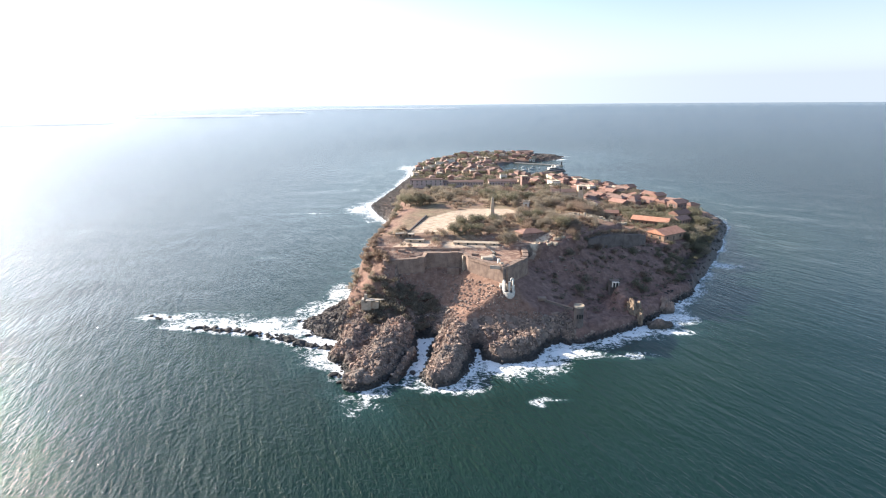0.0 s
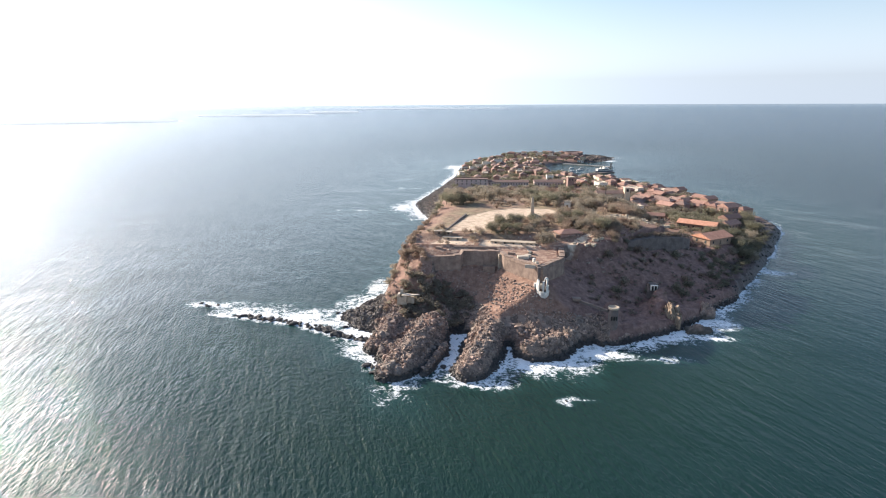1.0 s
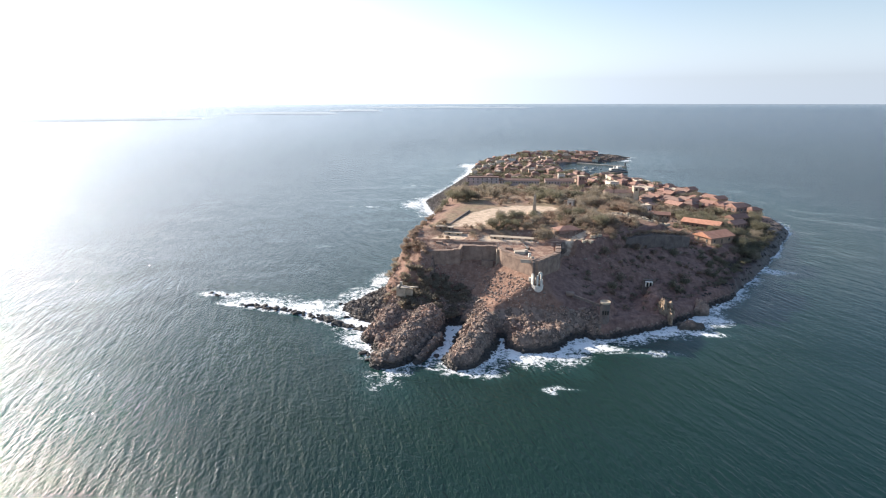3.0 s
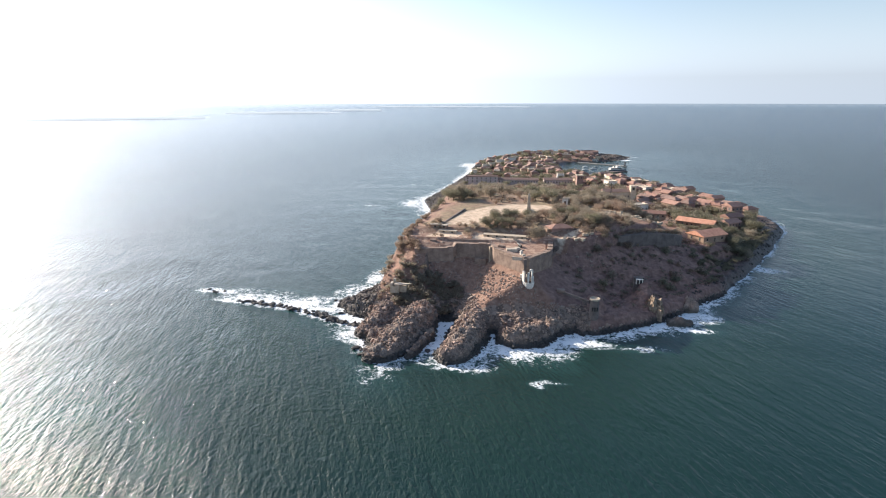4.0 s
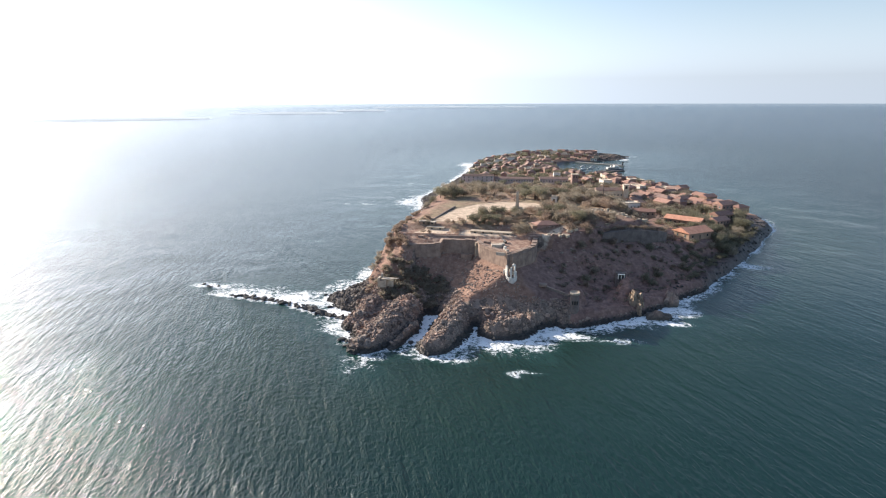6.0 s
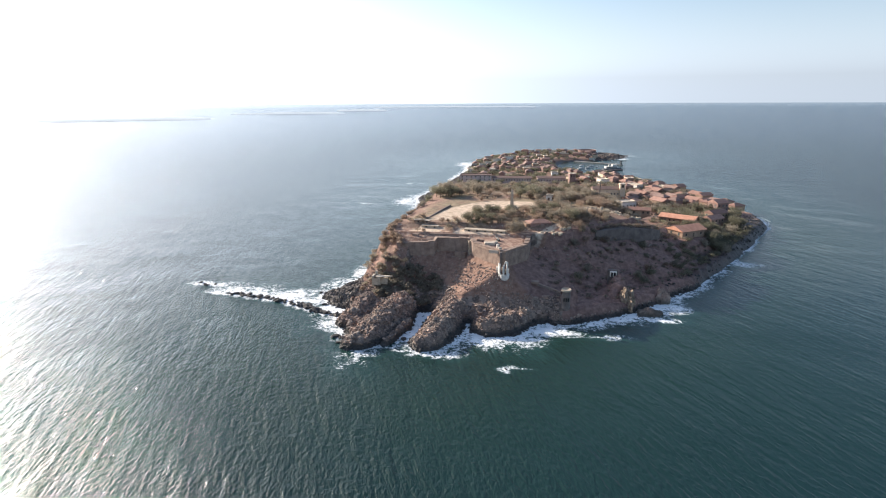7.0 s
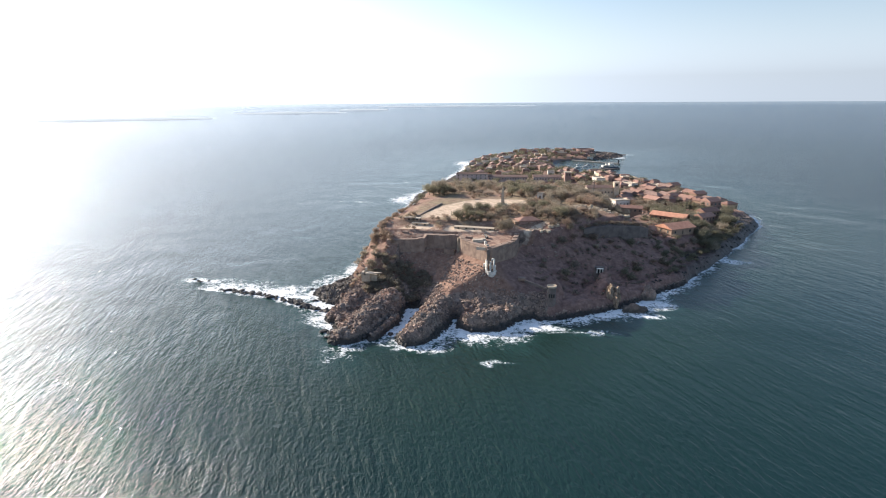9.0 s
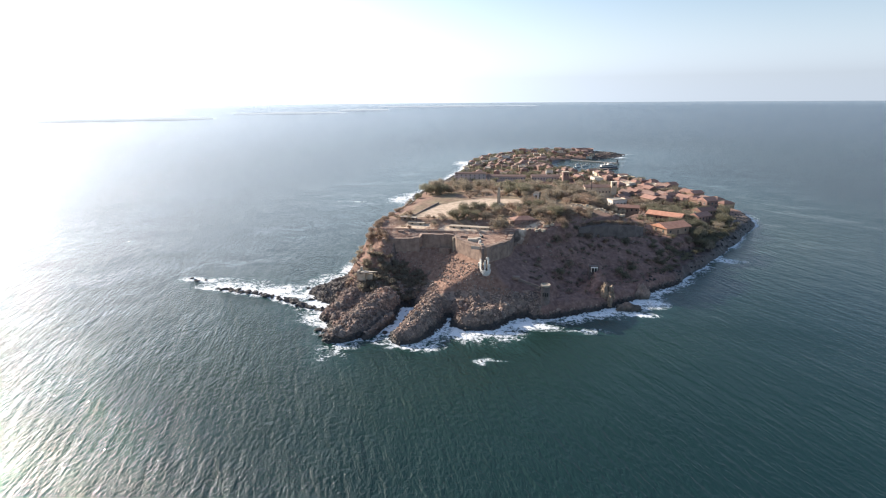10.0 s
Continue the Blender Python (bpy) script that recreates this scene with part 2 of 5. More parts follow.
M_REDTILE = plain("red_tiles", (0.50, 0.22, 0.135), (0.70, 0.36, 0.24), 2.0, 0.85, 0.06)
M_TILE = plain("clay_tiles", (0.30, 0.16, 0.12), (0.47, 0.27, 0.205), 2.0, 0.85, 0.06, vary=0.55)
# ochre colour also carries the sunlit look of the ridge at the cliff foot
M_OCHREROCK = plain("sunlit_ochre_rock", (0.17, 0.12, 0.085), (0.44, 0.325, 0.225), 1.6, 0.92, 0.14)
M_OLDTILE = plain("old_tiles", (0.22, 0.135, 0.11), (0.38, 0.25, 0.20), 2.0, 0.9, 0.06, vary=0.6)
M_OCHRE = plain("ochre_plaster", (0.31, 0.20, 0.14), (0.48, 0.33, 0.235), 2.2, 0.9, 0.03, vary=0.5)
M_ROSE = plain("rose_plaster", (0.28, 0.17, 0.14), (0.45, 0.29, 0.24), 2.2, 0.9, 0.03, vary=0.5)
M_PALEROSE = plain("pale_rose_plaster", (0.48, 0.36, 0.315), (0.68, 0.54, 0.48), 2.2, 0.9, 0.03, vary=0.15)
M_CREAM = plain("cream_plaster", (0.48, 0.38, 0.27), (0.68, 0.57, 0.44), 2.2, 0.9, 0.03, vary=0.3)
M_DARK = plain("dark_opening", (0.012, 0.011, 0.01), (0.03, 0.027, 0.024), 0.8, 0.4, 0.0)
M_SHUTTER = plain("shutter_paint", (0.06, 0.075, 0.07), (0.12, 0.14, 0.13), 0.5, 0.6, 0.01, vary=0.5)
M_WOOD = plain("weathered_wood", (0.10, 0.07, 0.05), (0.22, 0.16, 0.11), 0.6, 0.85, 0.02)
M_BARK = plain("bark", (0.06, 0.045, 0.03), (0.16, 0.12, 0.085), 0.4, 0.95, 0.03)
M_STEEL = plain("dark_steel", (0.04, 0.04, 0.042), (0.10, 0.10, 0.10), 0.6, 0.5, 0.01, 0.6)
M_HULL = plain("hull_paint", (0.03, 0.04, 0.06), (0.07, 0.08, 0.10), 1.0, 0.5, 0.01)
M_BOAT = plain("boat_paint", (0.45, 0.46, 0.46), (0.75, 0.75, 0.74), 1.0, 0.5, 0.01, vary=0.6)
M_LEAF = leaf_material("dry_leaves", (0.21, 0.18, 0.138), (0.46, 0.39, 0.30))
M_LEAF_GREEN = leaf_material("green_leaves", (0.155, 0.148, 0.105), (0.32, 0.292, 0.20))
M_LEAF_BROWN = leaf_material("brown_leaves", (0.25, 0.185, 0.14), (0.50, 0.375, 0.285))
M_FAR = plain("hazed_far_land", (0.09, 0.10, 0.115), (0.14, 0.15, 0.16), 120, 1.0, 0.0)
# pale haze in front of the distant land, put in as emission
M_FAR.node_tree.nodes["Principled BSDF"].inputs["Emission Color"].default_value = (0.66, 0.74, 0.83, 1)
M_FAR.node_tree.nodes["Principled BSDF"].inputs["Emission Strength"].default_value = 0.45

# ------------------------------------------------------------ shape helpers


def cells(ix, iy, seed):
    """A pseudo-random number from 0 to 1 for each whole-number cell."""
    h = (ix.astype(np.int64) * 374761393 + iy.astype(np.int64) * 668265263 + seed * 974711) & 0x7FFFFFFF
    h = ((h ^ (h >> 13)) * 1274126177) & 0x7FFFFFFF
    return ((h ^ (h >> 16)) & 0xFFFFFF) / float(0xFFFFFF)


def bumps(x, y, size, seed=0):
    """Smooth noise from 0 to 1."""
    u, v = x / size, y / size
    i, j = np.floor(u), np.floor(v)
    a, b = u - i, v - j
    a, b = a * a * (3 - 2 * a), b * b * (3 - 2 * b)
    top = cells(i, j, seed) * (1 - a) + cells(i + 1, j, seed) * a
    low = cells(i, j + 1, seed) * (1 - a) + cells(i + 1, j + 1, seed) * a
    return top * (1 - b) + low * b


def rough_noise(x, y, size, seed=0, octaves=4):
    out, amp, total = 0, 1.0, 0
    for k in range(octaves):
        out, total = out + amp * bumps(x + 17.3 * k, y - 9.1 * k, size / 2 ** k, seed + k), total + amp
        amp *= 0.55
    return out / total


def inside_by(x, y, ring):
    """Distance to a closed outline, positive inside."""
    best, odd = np.full(x.shape, 1e9), np.zeros(x.shape, bool)
    for (ax, ay), (bx, by) in zip(ring, ring[1:] + ring[:1]):
        dx, dy = bx - ax, by - ay
        t = np.clip(((x - ax) * dx + (y - ay) * dy) / (dx * dx + dy * dy), 0, 1)
        best = np.minimum(best, np.hypot(x - ax - t * dx, y - ay - t * dy))
        cross = (ay > y) != (by > y)
        odd ^= cross & (x < (bx - ax) * (y - ay) / (by - ay + 1e-12) + ax)
    return np.where(odd, best, -best)


def along(x, y, line):
    """Distance to an open line."""
    best = np.full(x.shape, 1e9)
    for (ax, ay), (bx, by) in zip(line, line[1:]):
        dx, dy = bx - ax, by - ay
        t = np.clip(((x - ax) * dx + (y - ay) * dy) / (dx * dx + dy * dy), 0, 1)
        best = np.minimum(best, np.hypot(x - ax - t * dx, y - ay - t * dy))
    return best


def ease(a, b, v):
    t = np.clip((v - a) / (b - a), 0, 1)
    return t * t * (3 - 2 * t)


# ------------------------------------------------------------ the island's plan
COAST = [(-49, 209), (-42, 205), (-41, 195), (-37, 184), (-32, 173), (-26, 166), (-19, 172), (-16, 180), (-12, 196), (-11.5, 207), (-4, 206.5), (-5.5, 188), (-7, 174),
         (-2, 168), (4, 174), (9, 185), (12.5, 198), (14, 190), (23, 185), (32.5, 188), (38, 197), (46, 203), (54, 203), (62, 206.5), (70, 211), (78, 214.5), (90, 226), (104, 240), (121, 258),
         (150, 300), (168, 330), (193, 372), (212, 405), (219, 440), (212, 500), (206, 540), (194, 585), (172, 620), (152, 665), (140, 690), (108, 698),
         (90, 735), (78, 785), (96, 850), (152, 872), (190, 912), (206, 955), (140, 985), (80, 1005), (20, 965), (-26, 860), (-42, 800), (-44, 680), (-56, 575),
         (-66, 505), (-50, 450), (-37, 418), (-37, 350), (-39, 295), (-43, 262), (-45, 248), (-54, 234), (-60, 222)]
# rock spurs: from, to, half width, height at the sea end and inland
SPURS = [((-27, 172), (-17, 207), 6.6, 3.6, 7.8), ((-38, 190), (-33, 208), 4.6, 3.2, 7.0), ((-0.3, 174), (8, 206), 6.2, 3.9, 7.4),
         ((21, 190.5), (30, 194), 5.8, 4.8, 5.4), ((-16.8, 172), (-11.5, 192), 1.8, 1.9, 2.4), ((-56, 226), (-44, 226), 5, 1.6, 3.2), ((52, 208), (55, 217), 6.5, 5.0, 9.0), ((78, 227), (80, 236), 5, 5.0, 9.0)]
PLATEAU = [(-33, 250), (-26, 237.2), (-8.2, 241.8), (-6.8, 244.2), (9.4, 243), (11.4, 236.4), (25.5, 221), (36.4, 234.4), (38, 250), (58, 259), (80, 279),
           (98, 294), (103, 308), (103, 335), (98, 365), (92, 410), (60, 440), (-30, 430), (-28, 330), (-31, 295), (-35, 264)]
PLAZA = [(-17, 267), (-14.5, 280), (-9, 304), (4, 322), (18, 331), (40, 330), (44, 318), (34, 309), (17, 300), (4, 290), (3, 269)]
# level ground under the barracks
BENCH = [(104, 296), (120, 303), (133, 308), (145, 318), (150, 334), (152, 366), (120, 374), (104, 350)]
COURT = [(0, 249.9), (25, 249.4), (27, 258), (2, 258.5)]
YARD = [(-23, 251.5), (-8, 250.6), (-6, 259), (-18, 261)]


def height(x, y):
    """Height of the ground; under water it goes on below zero."""
    x, y = np.asarray(x, float), np.asarray(y, float)
    near = ease(430, 300, y)
    wob = (5.0 - 2.2 * ease(222, 208, y)) * (rough_noise(x, y, 13, 3, 4) - 0.5) * (0.6 + 0.4 * near)
    d = inside_by(x, y, COAST)
    west = ease(-2, -24, x) * ease(228, 248, y) * ease(470, 400, y)
    d = d + wob * (1 - 0.7 * west)
    p = inside_by(x, y, PLATEAU) - 1.6 * ease(254, 250, y) * ease(-31, -28, x)
    p = p + ease(46, 60, x) * (11.0 * (rough_noise(x, y, 17, 81, 4) - 0.5) - 0.5)
    # hill top, falling gently to the town
    top = 7.0 + 21.0 * ease(505, 345, y + 0.25 * (x - 30)) + 1.6 * ease(240, 275, y) * ease(0, 12, p)
    top = np.where(y < 262, np.minimum(top, 25.5 - 1.6 * ease(-5, -9, x) * ease(246, 241, y) + 1.4 * ease(247.8, 250.0, y) + 1.6 * ease(257, 263, y)), top)
    top = top - 5.5 * ease(82, 100, x) * ease(292, 306, y) * ease(420, 380, y)
    out = np.maximum(-p + 0.0, 0)
    drop = np.where(out < 2.2, out * 3.0, 6.6 + (out - 2.2) * 0.52)
    drop = np.where((x < -20) & (y > 225), np.minimum(drop, out * 0.85), drop)
    drop = drop * ease(520, 380, y)
    hill = np.where(p > 0, top, np.maximum(top - drop, 4.5))
    rocky = rough_noise(x, y, 9, 11, 4)
    shore = np.where(d < 0, d * 0.55, np.where(d < 4.5, d * 1.15, 5.2 + (d - 4.5) * (0.55 + 0.5 * (rocky * (1 - west) + 0.5 * west)) + 1.0 * np.maximum(d - 16, 0)))
    east = ease(44, 58, x) * ease(345, 300, y)
    shore = shore + east * np.clip(d, 0, 7) * 0.8
    shore = shore + west * np.clip(d, 0, 12) * 1.9
    town = np.where(d < 0, d * 0.5, 4.8 * ease(-2, 20, d) - 0.3)
    flat = ease(400, 500, y)
    shore = shore * (1 - flat) + np.minimum(shore, town) * flat
    h = np.minimum(hill, shore)
    h = np.where(x < 52, np.minimum(h, 2.6 + 0.37 * np.maximum(y - 196, 0) + 0.73 * np.maximum(y - 207, 0)), h)
    h = np.where((x < -38) & (y > 214), np.minimum(h, 1.9 + 3.2 * np.maximum(x + 43.5, 0) + 1.2 * (rocky - 0.5) + 1.5 * np.maximum(y - 268, 0)), h)
    for (ax, ay), (bx, by), half, z_sea, z_land in SPURS:
        dx, dy = bx - ax, by - ay
        t = np.clip(((x - ax) * dx + (y - ay) * dy) / (dx * dx + dy * dy), 0, 1)
        ex, ey = x - ax - t * dx, y - ay - t * dy
        # broken outline, steeper on the eastern flank
        side = np.where(ex * dy - ey * dx > 0, 1.12, 0.92)
        q = side * np.hypot(ex, ey) / (half * (0.66 + 0.68 * rough_noise(x, y, 8, 71, 4)))
        crag = 0.72 + 0.56 * rough_noise(x, y, 7, 73, 4)
        h = np.maximum(h, (z_sea + (z_land - z_sea) * t) * crag * (1.22 - 1.06 * q ** 2.8) - 0.4)
    bench = ease(-12, 1.5, inside_by(x, y, BENCH) + 3.0 * (rough_noise(x, y, 9, 37, 3) - 0.5))
    h = np.where(bench > 0.02, np.maximum(h, 12.8 * bench), h)
    # narrow inlet between two spurs
    inlet = along(x, y, [(12.7, 180), (12.7, 197)])
    h = np.where(inlet < 6, np.minimum(h, -1.6 + 1.5 * inlet), h)
    # gully under the western curtain wall
    h = h - 2.6 * np.exp(-((x + 7) / 9.0) ** 2) * ease(204, 213, y) * ease(241, 233, y)
    # broken rock on the shore and the slopes
    lump = np.abs(2 * rough_noise(x, y, 6.5, 21, 4) - 1)
    h = h + near * ease(-3, 3, d) * ease(11, 3, h) * (2.8 * (0.30 - lump) + 1.3 * (rough_noise(x, y, 2.6, 5, 3) - 0.5))
    h = h + near * ease(1.5, 5, -p) * 2.4 * (rough_noise(x, y, 11, 33, 4) - 0.5) * (1 - 0.6 * west)
    h = h + ease(2, 10, p) * 0.3 * (rough_noise(0.8 * x - 0.6 * y, 0.6 * x + 0.8 * y, 16, 41, 3) - 0.5)
    return h


def ground_at(x, y):
    return float(height(np.array([x]), np.array([y]))[0])


def axis(parts):
    """Grid lines: (from, to, step) stretches, joined."""
    out = []
    for a, b, s in parts:
        out += list(np.arange(a, b - s * 0.5, s))
    return np.array(out + [parts[-1][1]])


def sheet(name, xs, ys, zfun, material, keep=None):
    gx, gy = np.meshgrid(xs, ys)
    px, py, pz = zfun(gx, gy)
    nx = len(xs)
    v = np.stack([px.ravel(), py.ravel(), pz.ravel()], 1)
    i = (np.arange(len(ys) - 1)[:, None] * nx + np.arange(nx - 1)[None]).ravel()
    f = np.stack([i, i + 1, i + 1 + nx, i + nx], 1)
    if keep is not None:
        use = keep(v)[f].any(1)
        f = f[use]
        ids = np.unique(f)
        back = np.zeros(len(v), int)
        back[ids] = np.arange(len(ids))
        v, f = v[ids], back[f]
    me = bpy.data.meshes.new(name)
    me.from_pydata(v.tolist(), [], f.tolist())
    me.polygons.foreach_set("use_smooth", np.ones(len(f), bool))
    me.materials.append(material)
    return new(name, me), v


def paint(me, name, values):
    a = me.attributes.new(name, "FLOAT", "POINT")
    a.data.foreach_set("value", values.astype(np.float32))


# ground
gx = axis([(-72, 140, 0.9), (140, 256, 2.6)])
gy = axis([(160, 345, 0.9), (345, 460, 1.8), (460, 1016, 4.0)])
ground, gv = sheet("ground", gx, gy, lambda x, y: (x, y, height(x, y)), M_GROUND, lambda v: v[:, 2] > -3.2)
X, Y, Z = gv.T
slope_x, slope_y = (height(X + 0.7, Y) - height(X - 0.7, Y)) / 1.4, (height(X, Y + 0.7) - height(X, Y - 0.7)) / 1.4
steep = np.hypot(slope_x, slope_y)
edge_d, plat_d = inside_by(X, Y, COAST), inside_by(X, Y, PLATEAU)
scree = ease(9, 0, along(X, Y, [(9, 226), (16, 216), (24, 209)]))
spur_soil = ease(4.0, 2.0, along(X, Y, [(-19, 199), (-16, 210)])) * ease(4.0, 5.5, Z)
c_rock = np.clip(ease(11, 5, Z) * ease(440, 400, Y) + ease(1.1, 1.9, steep) * (plat_d < 1) * (1 - 0.8 * ease(40, 46, X)) + ease(9, 3, edge_d) + 0.35 * scree - 0.9 * spur_soil, 0, 1)
slope_scrub = ease(-0.5 + 6 * ease(44, 50, X), -3, plat_d) * ease(340, 300, Y) * np.clip(1.6 * ease(26, 44, X + 0.6 * (Y - 215)) + ease(7, 11, Z) * ease(0, -14, X) * ease(229, 222, Y), 0, 1.6)
c_scrub = np.clip(slope_scrub * 0.8 + ease(338, 360, Y) * 0.12 + ease(3, 9, plat_d) * ease(255, 270, Y) * 0.15, 0, 1) * (1 - c_rock * (1 - ease(48, 56, X) * ease(330, 300, Y)))
c_sand = np.clip(0.72 * ease(-1, 2, inside_by(X, Y, PLAZA)) + 1.3 * ease(-1, 1.5, inside_by(X, Y, COURT)) + 1.3 * ease(-1, 1.5, inside_by(X, Y, YARD)) + 0.24 * ease(0, 3, plat_d) * ease(266, 256, Y)
                 + 0.9 * ease(2.6, 0.8, along(X, Y, [(42.5, 253.5), (50, 262), (61.5, 276)])), 0, 1.3)
cover = ground.data.attributes.new("cover", "FLOAT_COLOR", "POINT")
cover.data.foreach_set("color", np.stack([c_rock, c_scrub, c_sand, np.ones_like(X)], 1).astype(np.float32).ravel())
paint(ground.data, "dry", 0.15 + 0.85 * ease(3, 12, plat_d) * ease(252, 268, Y))
# wet band at the waterline; the low eastern shore takes the same dark colour
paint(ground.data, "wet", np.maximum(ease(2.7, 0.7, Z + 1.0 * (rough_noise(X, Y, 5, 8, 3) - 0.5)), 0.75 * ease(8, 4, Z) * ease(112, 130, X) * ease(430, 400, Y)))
tagged(ground, "red-brown rocky island ground with dry scrub and pale sand", "ground", kind="structure")

# ------------------------------------------------------------ the sea
REEF = [(-108, 220.5), (-92, 217), (-77, 213.5), (-66, 209), (-55, 202.5), (-43, 198.5)]
sx = axis([(-4900, -1000, 300), (-1000, -300, 50), (-300, -145, 12), (-145, 132, 1.3), (132, 270, 3), (270, 600, 16), (600, 1200, 60), (1200, 4900, 300)])
sy = axis([(-4900, -1000, 300), (-1000, 0, 50), (0, 138, 6), (138, 262, 1.3), (262, 520, 2.6), (520, 1030, 5), (1030, 1400, 25), (1400, 4900, 250)])


def sea_shape(x, y):
    big = np.maximum(np.abs(x), np.abs(y))
    r = np.hypot(x, y) + 1e-9
    k = 1 + (big / r - 1) * ease(900, 2200, big)
    x, y = x * k, y * k
    r = np.hypot(x - 20, y + 10)
    t = np.clip((r - 1200) / 3700, 0, 1)
    return x + 20 * ease(900, 2200, big), y - 10 * ease(900, 2200, big), 66.0 * t * t + 0.25 * (rough_noise(x, y, 26, 51, 2) - 0.5) * (big < 900)


sea, sv = sheet("sea", sx, sy, sea_shape, M_SEA)
X, Y = sv[:, 0], sv[:, 1]
off = -inside_by(X, Y, COAST) - 4.5 * (rough_noise(X, Y, 13, 3, 4) - 0.5)
swash = rough_noise(X, Y, 24, 61, 3)
reach = 2.2 + 9 * ease(0.3, 0.7, swash) + 9 * ease(40, 0, np.hypot(X - 34, Y - 186)) + 9 * ease(30, 0, np.hypot(X + 60, Y - 480))
reach = reach + 12 * ease(60, 0, np.hypot(X + 50, Y - 810)) + 5 * ease(30, 0, np.hypot(X - 96, Y - 216)) + 5 * ease(26, 0, np.hypot(X + 14, Y - 182))
reach = np.where((Y > 245) & (X > 108), reach * 0.5, np.where((Y > 520) & (X < 0), reach * 0.6, reach))
foam = np.clip(1.15 * np.exp(-np.maximum(off, 0) / reach), 0, 1) * (1 - 0.15 * ease(108, 118, X) * ease(245, 255, Y))
r_reef = along(X, Y, REEF)
behind = (Y - (215 - 0.1 * (X + 80))) > 0
foam = np.maximum(foam, 0.95 * np.exp(-(r_reef / np.where(behind, 13.0, 4.0)) ** 2))
for cx, cy, rx, ry, k in ((20, 180, 13, 5, 0.95), (13, 189, 4, 10, 0.95), (-9.5, 196, 3.5, 10, 0.9), (46, 193, 15, 6, 0.95), (-11, 180, 6, 14, 0.8), (3, 166, 12, 4, 0.7), (-24, 163, 9, 4, 0.6), (64, 202, 10, 4, 0.7), (103, 226, 8, 7, 0.85), (92, 211, 12, 4, 0.8),
                          (-60, 240, 8, 14, 0.6), (-52, 262, 6, 20, 0.8), (-72, 488, 15, 24, 0.9), (-50, 806, 15, 34, 0.95), (-72, 223, 24, 9, 0.8),
                          (-130, 233, 7, 4.2, 0.95), (-121, 232, 7, 3.6, 0.9), (-115, 236, 8, 3.5, 0.6), (29.3, 157.6, 2.6, 2.0, 0.85), (32, 159.5, 3.4, 1.6, 0.55), (36, 158.6, 5, 1.2, 0.42), (30.5, 155.8, 1.6, 2.0, 0.6), (160, 305, 12, 8, 0.7), (70, 190, 14, 4, 0.5), (190, 955, 30, 7, 0.9), (-62, 224, 8, 6, 0.6),
                          (-34, 176, 8, 6, 0.6), (-100, 235, 30, 6, 0.35), (-110, 330, 16, 4, 0.35), (-115, 470, 30, 6, 0.4), (-90, 600, 40, 8, 0.35)):
    foam = np.maximum(foam, k * np.exp(-(((X - cx) / rx) ** 2 + ((Y - cy) / ry) ** 2)))
foam = np.maximum(foam, 1.0 * np.exp(-(along(X, Y, [(146, 868), (176, 880), (194, 905), (172, 940)]) / 6.0) ** 2))
harbour = ease(70, 80, X) * ease(665, 680, Y) * ease(900, 885, Y)
foam = foam * (1 - 0.93 * harbour)
paint(sea.data, "foam", foam * (Y < 1100))
paint(sea.data, "lee", ease(-10, 150, X - 0.1 * (Y - 150)) * ease(430, 190, Y))
paint(sea.data, "far", ease(3900, 4850, np.hypot(X, Y)))
paint(sea.data, "deep", np.clip(np.log(np.maximum(off, 40) / 40) / math.log(100), 0, 1))
tagged(sea, "dark teal ocean with wind chop, white surf and sun glitter", "sea", kind="structure")

# ------------------------------------------------------------ mesh helpers


def box(bm, x0, y0, z0, x1, y1, z1):
    v = [bm.verts.new(p) for p in ((x0, y0, z0), (x1, y0, z0), (x1, y1, z0), (x0, y1, z0), (x0, y0, z1), (x1, y0, z1), (x1, y1, z1), (x0, y1, z1))]
    for f in ((3, 2, 1, 0), (4, 5, 6, 7), (0, 1, 5, 4), (1, 2, 6, 5), (2, 3, 7, 6), (3, 0, 4, 7)):
        bm.faces.new([v[i] for i in f])
    return bm


def boxed(*size):
    return box(bmesh.new(), *size)


def lathe(bm, profile, sides=20, cx=0.0, cy=0.0, cap=True):
    rings = []
    for r, z in profile:
        rings.append([bm.verts.new((cx + r * math.cos(2 * math.pi * k / sides), cy + r * math.sin(2 * math.pi * k / sides), z)) for k in range(sides)])
    for a, b in zip(rings, rings[1:]):
        for k in range(sides):
            bm.faces.new((a[k], a[(k + 1) % sides], b[(k + 1) % sides], b[k]))
    if cap:
        bm.faces.new(rings[0][::-1])
        bm.faces.new(rings[-1])
    return bm


def prism(bm, ring, z0, z1):
    """An upright block over an outline (counter-clockwise)."""
    low = [bm.verts.new((x, y, z0)) for x, y in ring]
    top = [bm.verts.new((x, y, z1)) for x, y in ring]
    n = len(ring)
    bm.faces.new(low[::-1])
    bm.faces.new(top)
    for k in range(n):
        bm.faces.new((low[k], low[(k + 1) % n], top[(k + 1) % n], top[k]))
    return bm


